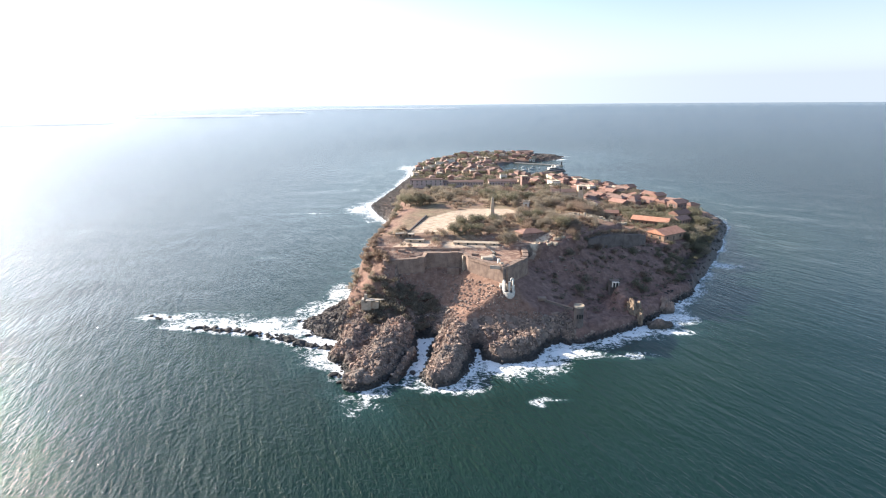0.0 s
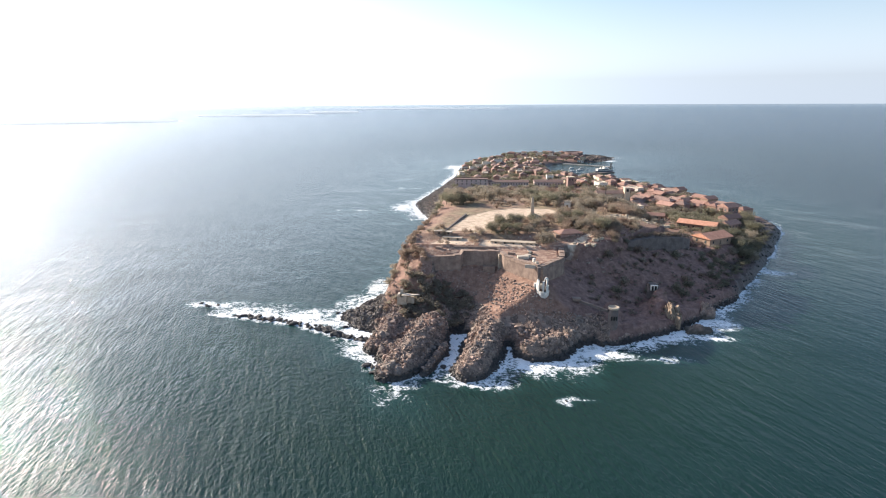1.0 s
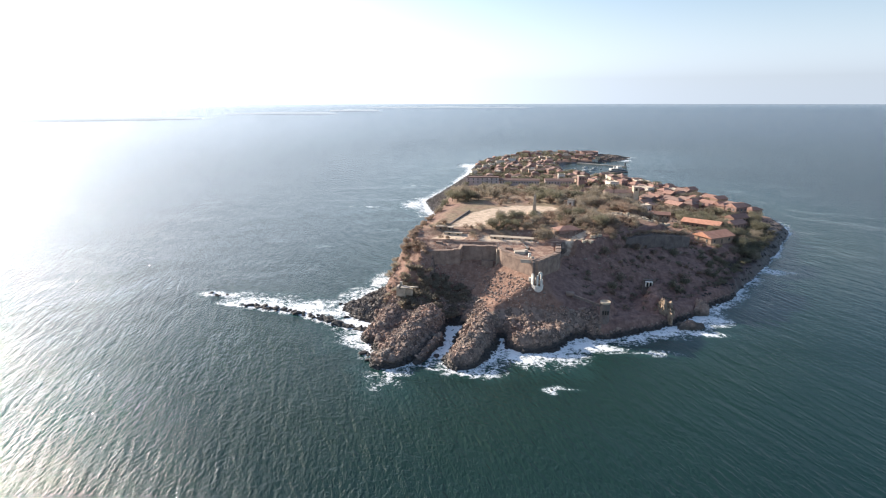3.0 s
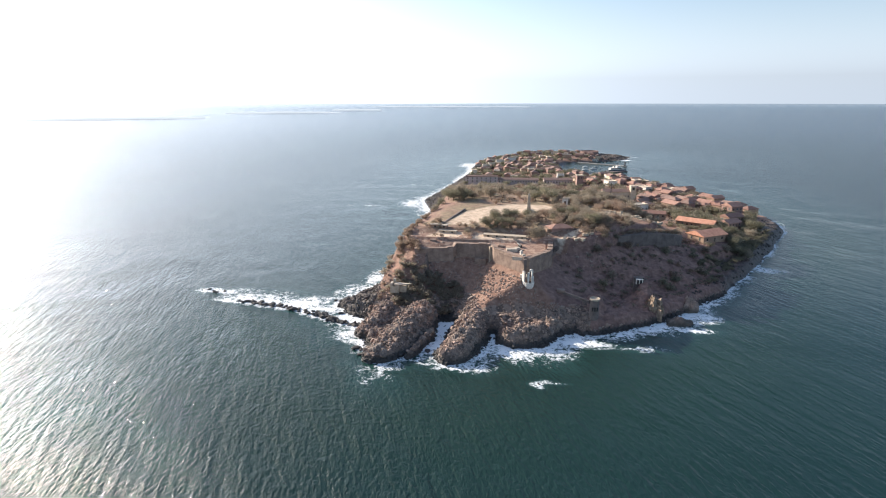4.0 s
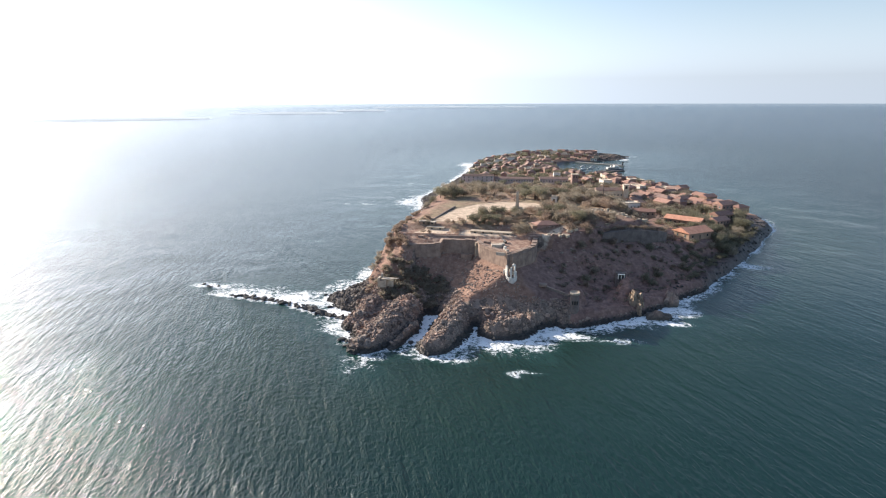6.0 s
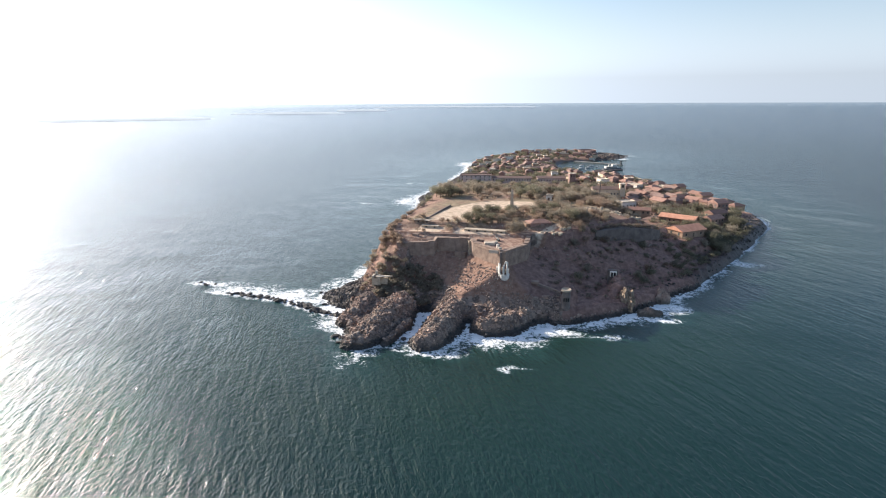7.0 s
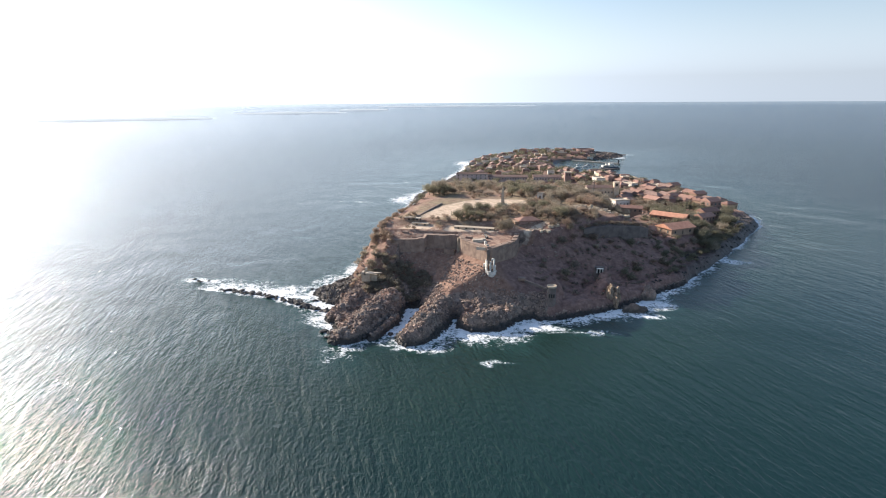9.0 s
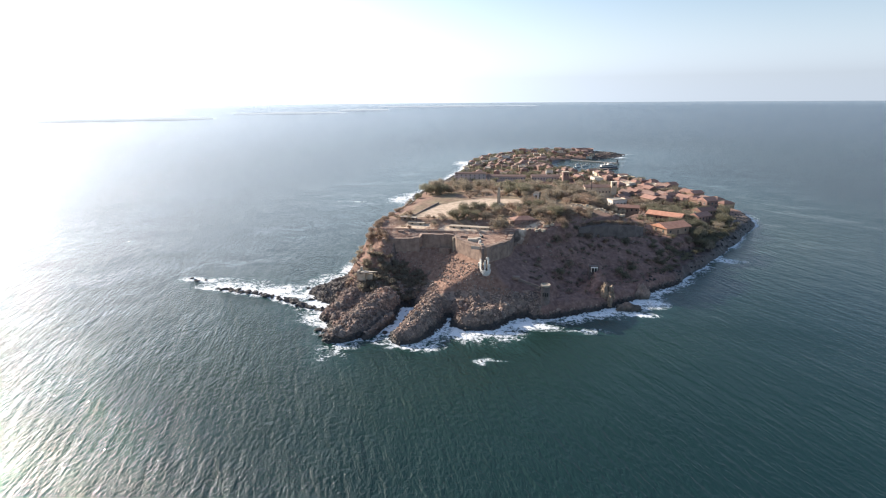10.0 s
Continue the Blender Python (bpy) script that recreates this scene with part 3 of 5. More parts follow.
def strip_wall(bm, line, z0, z1, thick):
    """A wall along an open line, thick to its left side, with mitred corners; z0, z1 may be lists."""
    pts = [Vector(p) for p in line]
    lows = z0 if isinstance(z0, list) else [z0] * len(pts)
    tops = z1 if isinstance(z1, list) else [z1] * len(pts)
    rings = []
    for k, p in enumerate(pts):
        a = (p - pts[k - 1]).normalized() if k else (pts[1] - p).normalized()
        b = (pts[k + 1] - p).normalized() if k < len(pts) - 1 else a
        na, nb = Vector((-a.y, a.x)), Vector((-b.y, b.x))
        m = (na + nb).normalized()
        q = p + m * (thick / max(0.4, m.dot(na)))
        rings.append([bm.verts.new(c) for c in ((p.x, p.y, lows[k]), (q.x, q.y, lows[k]), (q.x, q.y, tops[k]), (p.x, p.y, tops[k]))])
    for a, b in zip(rings, rings[1:]):
        for k in range(4):
            bm.faces.new((a[k], a[(k + 1) % 4], b[(k + 1) % 4], b[k]))
    bm.faces.new(rings[0][::-1])
    bm.faces.new(rings[-1])
    bmesh.ops.recalc_face_normals(bm, faces=bm.faces[:])
    return bm


def mesh_of(name, bm, material, smooth=False):
    me = bpy.data.meshes.new(name)
    bm.to_mesh(me)
    bm.free()
    me.materials.append(material)
    if smooth:
        me.polygons.foreach_set("use_smooth", np.ones(len(me.polygons), bool))
    return me


def part(name, bm, material, parent, label="", m=None, smooth=False):
    me = bm if isinstance(bm, bpy.types.Mesh) else mesh_of(name, bm, material, smooth)
    ob = new(name, me)
    ob.parent = parent
    if m is not None:
        ob.matrix_basis = m
    return tagged(ob, label)


def thing(name, m, label, category, group="", kind=""):
    ob = new(name)
    ob.empty_display_size = 0.5
    ob.matrix_basis = m
    return tagged(ob, label, category, group, kind)


rng = random.Random(7)

# ------------------------------------------------------------ far coast


def far_coast(name, az0, az1, dist, rise, tall, seed, label):
    """A long low headland that curves round the horizon, seen from the sea."""
    n = 70
    bm = bmesh.new()
    rows = []
    for k in range(n + 1):
        u = k / n
        a = radians(az0 + (az1 - az0) * u)
        taper = math.sin(math.pi * min(1, max(0, u))) ** 0.4 if 0 < u < 1 else 0.02
        hh = tall * taper * (0.35 + 0.9 * float(rough_noise(np.array([u * 40.0]), np.array([seed * 3.1]), 5, seed, 3)[0]))
        ca, sa = math.cos(a), math.sin(a)
        rows.append([bm.verts.new((20 + sa * r, -10 + ca * r, z)) for r, z in
                     ((dist, rise - 2), (dist + 25, rise + hh * 0.6), (dist + 90, rise + hh), (dist + 260, rise + hh * 0.7), (dist + 330, rise - 2))])
    for a, b in zip(rows, rows[1:]):
        for i in range(4):
            bm.faces.new((a[i + 1], a[i], b[i], b[i + 1]))
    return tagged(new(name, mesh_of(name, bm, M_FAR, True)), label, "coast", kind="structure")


def bowl(r):
    t = min(1, max(0, (r - 1200) / 3700))
    return 66.0 * t * t


def distance_for(dip):
    """How far off the sea shows at so many degrees below the level of the eye."""
    lo_r, hi_r = 1000.0, 4900.0
    for _ in range(40):
        mid_r = 0.5 * (lo_r + hi_r)
        if (92 - bowl(mid_r)) / mid_r > math.tan(radians(dip)):
            lo_r = mid_r
        else:
            hi_r = mid_r
    return lo_r


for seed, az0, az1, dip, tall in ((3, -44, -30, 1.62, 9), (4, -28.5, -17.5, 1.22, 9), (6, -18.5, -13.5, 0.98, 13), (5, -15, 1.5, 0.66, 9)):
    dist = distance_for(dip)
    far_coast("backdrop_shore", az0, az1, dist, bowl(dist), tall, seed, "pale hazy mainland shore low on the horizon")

# ------------------------------------------------------------ rocks


def rock_mesh(seed, flat=0.7):
    r = random.Random(seed)
    bm = bmesh.new()
    bmesh.ops.create_icosphere(bm, subdivisions=2, radius=1.0)
    o = Vector((r.random() * 50, r.random() * 50, r.random() * 50))
    for v in bm.verts:
        c = v.co.normalized()
        k = 1 + 0.6 * noise.noise(c * 1.1 + o) + 0.45 * noise.noise(c * 2.3 + o) + 0.25 * noise.noise(c * 5.0 + o)
        q = c * k
        v.co = Vector((round(q.x * 2.6) / 2.6 * 0.5 + q.x * 0.5, round(q.y * 2.6) / 2.6 * 0.5 + q.y * 0.5, q.z * flat))
    return bm


ROCKS = [mesh_of("rock", rock_mesh(40 + k, 0.62 + 0.08 * (k % 4)), M_ROCK) for k in range(8)]
WET_ROCKS = [mesh_of("sea_rock", rock_mesh(60 + k, 0.55), M_WETROCK) for k in range(5)]


def rock_field(name, spots, label, shapes=14, material=None):
    """Many boulders joined into one mesh."""
    base = []
    for k in range(shapes):
        r = random.Random(500 + k)
        bm = bmesh.new()
        for _ in range(11):
            c = Vector((r.gauss(0, 1), r.gauss(0, 1), r.gauss(0, 1))).normalized() * r.uniform(0.85, 1.15)
            bm.verts.new((c.x * 1.2, c.y * 0.85, c.z * 0.75))
        hull = bmesh.ops.convex_hull(bm, input=bm.verts[:])
        bmesh.ops.delete(bm, geom=hull["geom_interior"], context="VERTS")
        bmesh.ops.triangulate(bm, faces=bm.faces[:])
        bm.verts.index_update()
        base.append((np.array([v.co[:] for v in bm.verts]), np.array([[v.index for v in f.verts] for f in bm.faces])))
        bm.free()
    vs, fs, n = [], [], 0
    r = random.Random(77)
    for k, (x, y, z, s, a) in enumerate(spots):
        v, f = base[k % shapes]
        turn = np.array(Euler((r.uniform(-0.7, 0.7), r.uniform(-0.7, 0.7), a)).to_matrix())
        vs.append((v * s) @ turn.T + (x, y, z))
        fs.append(f + n)
        n += len(v)
    me = bpy.data.meshes.new(name)
    me.from_pydata(np.concatenate(vs).tolist(), [], np.concatenate(fs).tolist())
    me.materials.append(material or M_ROCK)
    return tagged(new(name, me), label, "rocks", kind="stuff")


def scatter(count, x0, x1, y0, y1, ok, seed):
    r = np.random.RandomState(seed)
    x, y = r.uniform(x0, x1, count), r.uniform(y0, y1, count)
    z = height(x, y)
    use = ok(x, y, z)
    return list(zip(x[use], y[use], z[use]))


shore_spots = scatter(74000, -66, 125, 165, 262, lambda x, y, z: (z > -0.8) & (z < 8.5 + 3.0 * (y < 210)) & ((x < 52) | (z < 2.5)) & ~((x > 5) & (x < 30) & (y > 202.5 + 2 * rough_noise(x, y, 6, 97, 2))) & ~((along(x, y, [(-19, 202), (-16, 210)]) < 2.6) & (rough_noise(x, y, 3, 98, 2) > 0.52)), 5)
near_spots = [s for s in shore_spots if s[1] < 205]
boulder_no = 0
for x, y, z in near_spots[::max(1, len(near_spots) // 290)][:290]:
    s = 0.55 + 0.9 * rng.random() ** 3
    part("boulder", (WET_ROCKS if z < 1.5 else ROCKS)[boulder_no % 5], None, ground,
         m=pose(x, y, z - 0.15 * s, 0, 0, rng.random() * 360) @ Matrix.Diagonal((s, s * (0.7 + 0.5 * rng.random()), s, 1)))
    boulder_no += 1
rock_field("boulder_field", [(x, y, z + 0.05, 0.22 + 0.5 * rng.random() ** 3 + 0.8 * (rng.random() < 0.02), rng.random() * 6.3) for x, y, z in shore_spots if z > 1.5 and (x > -41 or y < 202)],
           "brown basalt boulders heaped along the rocky shore")
rock_field("beach_boulders", [(x, y, z, 0.4 + 0.8 * rng.random() ** 3, rng.random() * 6.3) for x, y, z in shore_spots if z > 0.4 and x <= -41 and y >= 202],
           "dark grey rounded boulders heaped on the western beach", material=M_GREYROCK)
rock_field("wet_boulders", [(x, y, z + 0.1, 0.26 + 0.7 * rng.random() ** 3, rng.random() * 6.3) for x, y, z in shore_spots if z <= 1.5 and (x > -41 or y < 202 or z <= 0.4)],
           "dark wet basalt boulders at the waterline", material=M_WETROCK)
scree_spots = scatter(1700, -4, 36, 200, 234, lambda x, y, z: (along(x, y, [(9, 226), (16, 216), (24, 209)]) < 7.5) & (inside_by(x, y, PLATEAU) < -3.5), 9)
rock_field("scree", [(x, y, z + 0.05, 0.2 + 0.6 * rng.random() ** 3, rng.random() * 6.3) for x, y, z in scree_spots], "reddish loose scree stones on the slope below the bastion")
west_spots = scatter(15000, -74, -24, 425, 690, lambda x, y, z: (z > -0.6) & (z < 6.5) & (inside_by(x, y, COAST) < 24), 12)
rock_field("west_boulders", [(x, y, z, 0.4 + 0.7 * rng.random() ** 2, rng.random() * 6.3) for x, y, z in west_spots], "grey boulders along the western shore", material=M_GREYROCK)

east_spots = scatter(5200, 104, 215, 236, 430, lambda x, y, z: (z > -0.7) & (z < 5.0), 18)
rock_field("east_boulders", [(x, y, z - 0.05, 0.3 + 0.9 * rng.random() ** 3, rng.random() * 6.3) for x, y, z in east_spots[:1600]], "dark basalt boulders along the eastern shore", material=M_WETROCK)
slope_spots = scatter(5200, -43, 12, 206, 262, lambda x, y, z: (inside_by(x, y, PLATEAU) < -1.5) & (z > 6) & (rough_noise(x, y, 8, 95, 3) > 0.46), 16)
rock_field("slope_stones", [(x, y, z, 0.12 + 0.55 * rng.random() ** 4, rng.random() * 6.3) for x, y, z in slope_spots], "reddish-brown stones on the slope under the fort")
fort_spots = scatter(900, -30, 60, 236, 266, lambda x, y, z: (inside_by(x, y, PLATEAU) > 2.5) & (rough_noise(x, y, 9, 91, 2) > 0.48), 14)
rock_field("rubble", [(x, y, z, 0.12 + 0.5 * rng.random() ** 4, rng.random() * 6.3) for x, y, z in fort_spots], "pale rubble strewn over the fort terraces", material=M_SLAB)
edge_spots = scatter(2600, 44, 120, 235, 350, lambda x, y, z: (np.abs(inside_by(x, y, PLATEAU)) < 12) & (rough_noise(x, y, 12, 93, 3) > 0.5), 15)
rock_field("cliff_rubble", [(x, y, z, 0.2 + 0.9 * rng.random() ** 4, rng.random() * 6.3) for x, y, z in edge_spots], "grey-brown rocks along the broken eastern cliff edge")
REEF_ROCKS = [(-126, 231, 1.3), (-131, 234, 1.0), (-122, 232.5, 0.9), (-39, 177, 1.5), (-35, 172, 1.2), (-36.5, 176, 1.0), (-14, 186, 1.4), (-16, 192, 1.7), (-11, 178, 1.2), (30, 157.5, 0.45),
              (-58, 219, 1.3), (-63, 227, 1.0), (-52, 214, 1.5), (-55, 211, 1.2)]
for (ax, ay), (bx, by) in zip(REEF, REEF[1:]):
    steps = int(math.hypot(bx - ax, by - ay) / 0.75)
    for k in range(steps):
        u = (k + rng.random() * 0.8) / steps
        x, y = ax + (bx - ax) * u, ay + (by - ay) * u
        if rng.random() < 0.12:
            continue
        REEF_ROCKS.append((x + rng.uniform(-0.7, 0.7), y + rng.uniform(-1.9, 1.5), rng.uniform(0.55, 1.15) + 0.8 * (rng.random() < 0.18) + 0.45 * (x > -66)))
for k, (x, y, s) in enumerate(REEF_ROCKS):
    tagged(new("sea_rock", WET_ROCKS[k % 5]), "dark wet basalt rock awash in white surf", "rock", "rocks of the reef").matrix_basis = \
        pose(x, y, 0.1, rng.uniform(-25, 25), rng.uniform(-25, 25), 57 * k) @ Matrix.Diagonal((s * rng.uniform(1.0, 1.4), s * rng.uniform(0.7, 1.0), s * 0.95, 1))


def stack(x, y, rx, ry, h, turn, seed, label, material=M_ROCK):
    """A crag: leaning slabs and blocks broken out of a craggy core."""
    bm = bmesh.new()
    bmesh.ops.create_icosphere(bm, subdivisions=5, radius=1.0)
    o = Vector((seed * 3.7, seed, 1))
    for v in bm.verts:
        c = v.co.normalized()
        f = noise.voronoi(Vector((c.x * 2.2, c.y * 2.2, c.z * 1.3)) + o)[0]
        g = noise.voronoi(Vector((c.x * 5, c.y * 5, c.z * 3.5)) + o)[0]
        k = 0.92 + 0.35 * noise.noise(c * 1.4 + o) + 0.22 * (f[1] - f[0]) + 0.16 * (g[1] - g[0]) + 0.10 * noise.noise(c * 14 + o)
        v.co = Vector((c.x * rx * k, c.y * ry * k, c.z * h * k))
    tagged(new("sea_rock", mesh_of("sea_rock", bm, material)), label, "rock").matrix_basis = pose(x, y, -0.8, 0, 0, turn)


stack(90.5, 217.5, 5.6, 3.2, 3.6, 12, 3, "broken brown sea rock ringed by white surf")
stack(100, 235, 4.4, 3.4, 7.2, 30, 5, "tall brown sea rock standing at the cliff foot")
stack(81.8, 225, 3.6, 7.0, 9.6, 4, 8, "ochre ridge of rock coloured as sunlit, running down the cliff foot", M_OCHREROCK)

# ------------------------------------------------------------ fort
fort = thing("fort", pose(0, 0, 0), "brown stone bastioned fort on the island's hilltop", "fort")
LEFT_WALL = [(-28.5, 250), (-26.4, 236.6), (-8.6, 241.0), (-7.2, 243.4), (9, 242.4), (11, 236.0), (24.6, 220.2), (27.0, 220.4), (35.0, 230.2), (37.0, 233.8), (37.7, 238), (38.6, 250)]
LEFT_TOP = [25.4, 24.0, 24.2, 25.8, 25.8, 25.9, 25.9, 25.9, 26.1, 26.2, 26.2, 25.9]
part("rampart", strip_wall(bmesh.new(), LEFT_WALL, [17, 15, 15, 15, 15, 15, 13, 13, 14, 14, 14, 16], LEFT_TOP, 2.4), M_STONE, fort, "weathered brown stone rampart")
# a projecting string course under the bastion's parapet
part("string_course", strip_wall(bmesh.new(), [(x * 1.0 + dx, y + dy) for (x, y), (dx, dy) in zip(LEFT_WALL[5:11], ((-0.1, -0.2), (-0.1, -0.25), (0.1, -0.25), (0.2, -0.2), (0.25, -0.1), (0.25, 0)))], 24.5, 24.85, 0.6), M_STONE, fort)
for (ax, ay), (bx, by), top_a, top_b in zip(LEFT_WALL, LEFT_WALL[1:], LEFT_TOP, LEFT_TOP[1:]):
    run = math.hypot(bx - ax, by - ay)
    turn, u = math.degrees(math.atan2(by - ay, bx - ax)), 0.3
    while u < run - 1.2:
        w = min(rng.uniform(1.4, 3.6), run - u - 0.2)
        if rng.random() < 0.82:
            part("coping", boxed(0, -0.1, 0, w, 2.2, rng.choice((0.12, 0.2, 0.34, 0.5))), M_STONE, fort, m=pose(ax + (bx - ax) * u / run, ay + (by - ay) * u / run, top_a + (top_b - top_a) * u / run - 0.06, 0, -math.degrees(math.atan2(top_b - top_a, run)), turn))
        u += w + rng.uniform(0.05, 0.5)
EAST_WALL = [(72, 267.5), (80, 271.5), (91, 279), (104, 286), (110, 293)]
part("retaining_wall", strip_wall(bmesh.new(), EAST_WALL, [11, 10, 10, 9, 9], [25.4, 25.8, 25.2, 23.2, 21.4], 7.5), M_DARKSTONE, fort, "dark grey-brown retaining wall")
for x0, x1, hh in ((9.2, 11.0, 1.9), (19.6, 21.4, 2.1)):
    y0, y1 = 253.4 - 0.19 * x0, 253.4 - 0.19 * x1
    part("parapet", strip_wall(bmesh.new(), [(x0, y0), (x1, y1)], 25.8, 27.5 + hh * 0.45, 0.9), M_PALESTONE, fort, "pale sunlit parapet wall")

for name, x, y, rot, w, d, hh, mat in (("casemate", 19.2, 233, 8, 4.8, 2.6, 1.1, M_SLAB), ("beam", 22.6, 221.6, -12, 6.2, 0.5, 0.3, M_SLAB), ("post", 23.4, 225.0, 20, 1.0, 0.9, 2.3, M_WHITE), ("block", 24.4, 223.4, 30, 1.4, 1.1, 1.2, M_SLAB),
                                    ("plinth", 21.5, 236, 30, 2.6, 1.8, 0.9, M_SLAB), ("plinth", 14.5, 239.5, -20, 3.2, 1.4, 0.8, M_STONE), ("plinth", -10, 249, 8, 4.2, 1.2, 0.7, M_STONE), ("plinth", -19, 247, -12, 3.0, 1.6, 0.8, M_STONE)):
    part(name, boxed(-w / 2, -d / 2, -1.2, w / 2, d / 2, hh), mat, fort, m=pose(x, y, 25.7, 0, 0, rot))
# pale block puts the sunlight on the wall's narrow west face into its colour
part("sunlit_edge", boxed(-0.7, -0.7, 15.5, 0.6, 0.6, 25.4), M_PALESTONE, fort, "pale block giving the sunlit wall edge at the inner corner", m=pose(9.3, 240.2, 0, 0, 0, 15))
part("wall_stub", boxed(-2.6, -0.8, 15.0, 2.6, 0.8, 19.6), M_STONE, fort, m=pose(4.6, 240.0, 0, 0, 0, -8))
# dark block for the shadowed slot on the bastion's point
part("slot_shadow", boxed(-0.55, -0.5, 15.0, 0.55, 0.7, 25.7), M_DARKSTONE, fort, "dark strip giving the shadowed slot on the bastion's point", m=pose(25.2, 219.4, 0))
gun = thing("cannon", pose(22.9, 240.6, ground_at(22.9, 240.6) + 0.1, 0, 0, 120), "dark iron cannon on the bastion terrace", "cannon")
part("carriage", boxed(-0.8, -0.6, -0.4, 0.9, 0.6, 0.7), M_STEEL, gun)
part("barrel", lathe(bmesh.new(), [(0.42, -1.2), (0.45, -0.4), (0.34, 2.4), (0.40, 2.6)], 14), M_STEEL, gun, m=pose(0, 0, 1.0, 0, 80, 0))

def gallery(x, y, rot, w, d, hh, doors, label):
    g = thing("gallery", pose(x, y, ground_at(x, y) - 0.2, 0, 0, rot), label, "building", "galleries of the fort")
    part("wall", boxed(-w / 2, -d / 2, -1.0, w / 2, d / 2, hh), M_PALESTONE, g)
    part("roof", boxed(-w / 2 - 0.2, -d / 2 - 0.25, hh, w / 2 + 0.2, d / 2 + 0.2, hh + 0.15), M_PALESTONE, g)
    for k in range(doors):
        u = -w / 2 + w * (k + 0.6) / doors
        part("doorway", boxed(u - 0.5, -d / 2 - 0.04, -0.1, u + 0.5, -d / 2 + 0.05, hh * 0.8), M_DARK, g)
    return g


gallery(15.5, 254.5, -9, 21, 3.4, 1.1, 5, "long low pale gallery with dark doorways on the fort")
gallery(-13.5, 259.5, -8, 9, 2.4, 0.8, 2, "short low pale gallery half sunk in the terrace")
terrace_wall = thing("terrace_wall", pose(0, 0, 0), "low brown stone wall along the back of the fort terrace", "wall")
part("masonry", strip_wall(bmesh.new(), [(-27.5, 250.5), (-10, 248.6), (0, 248.2), (8, 247.4)], 25.0, [26.5, 26.5, 26.7, 26.7], 0.6), M_STONE, terrace_wall)
square_wall = thing("low_wall", pose(0, 0, 0), "long low dark stone wall beside the sandy square", "wall")
part("masonry", strip_wall(bmesh.new(), [(-17.5, 267), (-13, 288), (-9, 309)], [26, 27, 27], [29.6, 30.3, 30.3], 0.7), M_DARKSTONE, square_wall)
for x, y, rot, w, d, hh in ((-20.5, 264, 6, 4.6, 3.0, 1.1), (-15.5, 263, -14, 2.6, 2.2, 0.8)):
    shed = thing("shed", pose(x, y, ground_at(x, y), 0, 0, rot), "low half-buried ochre shed with a pale flat roof", "shed", "sheds on the fort")
    part("wall", boxed(-w / 2, -d / 2, -0.8, w / 2, d / 2, hh), M_OCHRE, shed)
    part("roof", boxed(-w / 2 - 0.2, -d / 2 - 0.2, hh, w / 2 + 0.2, d / 2 + 0.2, hh + 0.25), M_SLAB, shed)
    part("doorway", boxed(-0.5, -d / 2 - 0.05, -0.2, 0.5, -d / 2 + 0.02, 0.7), M_DARK, shed)

# sentry turret on the salient
turret = thing("sentry_turret", pose(26.6, 215.8, 13), "broken whitewashed sentry turret on the bastion's point", "turret")
part("base", lathe(bmesh.new(), [(0.9, -1.2), (1.5, 0.4), (1.95, 1.9), (2.15, 2.4), (2.15, 3.5), (2.3, 3.6), (2.3, 4.0), (1.8, 4.0), (1.8, 3.7)], 24, 0.4, -0.5), M_WHITE, turret)


def curved_shell(r0, r1, a0, a1, foot, head, steps=12):
    """A curved wall whose lower and upper edges follow foot(u) and head(u), u from 0 to 1."""
    bm = bmesh.new()
    rows = []
    for k in range(steps + 1):
        u = k / steps
        a = radians(a0 + (a1 - a0) * u)
        lo, hi = foot(u), max(head(u), foot(u) + 0.08)
        rows.append([bm.verts.new((q * math.cos(a), q * math.sin(a), zz)) for q, zz in ((r0, lo), (r1, lo), (r1, hi), (r0, hi))])
    for p, q in zip(rows, rows[1:]):
        for i in range(4):
            bm.faces.new((p[i], p[(i + 1) % 4], q[(i + 1) % 4], q[i]))
    bm.faces.new(rows[0][::-1])
    bm.faces.new(rows[-1])
    bmesh.ops.recalc_face_normals(bm, faces=bm.faces)
    return bm


def dome(base, rise):
    return lambda u: base + rise * math.sqrt(max(0.0, 1 - (2 * u - 1) ** 2))


part("pier", curved_shell(2.2, 2.75, 176, 226, lambda u: 1.2 + 1.8 * u, lambda u: 8.9 - 2.0 * (1 - u) ** 2 - 0.5 * math.sin(9 * u)), M_WHITE, turret, m=pose(0.2, 0.5, 0))
for a0, a1, tall in ((-112, -90, 8.6), (-60, -40, 9.4), (-14, 6, 6.4)):
    part("pier", curved_shell(1.55, 2.0, a0, a1, lambda u: 3.7, lambda u: tall), M_WHITE, turret, m=pose(0.4, -0.5, 0))
part("arch", curved_shell(1.5, 2.05, -90, -39, dome(8.6, 0.8), dome(9.4, 0.8)), M_WHITE, turret, m=pose(0.4, -0.5, 0))
part("back_wall", curved_shell(1.5, 2.0, 20, 130, lambda u: 3.7, lambda u: 4.6 + 2.2 * u), M_SLAB, turret, "weathered plaster wall", m=pose(0.4, -0.5, 0))
part("floor_slab", lathe(bmesh.new(), [(1.8, 3.3), (1.8, 3.7)], 20, 0.4, -0.5), M_SLAB, turret)
part("wall_stub", boxed(-3.4, 0.9, 3.0, -2.2, 2.6, 6.4), M_WHITE, turret)

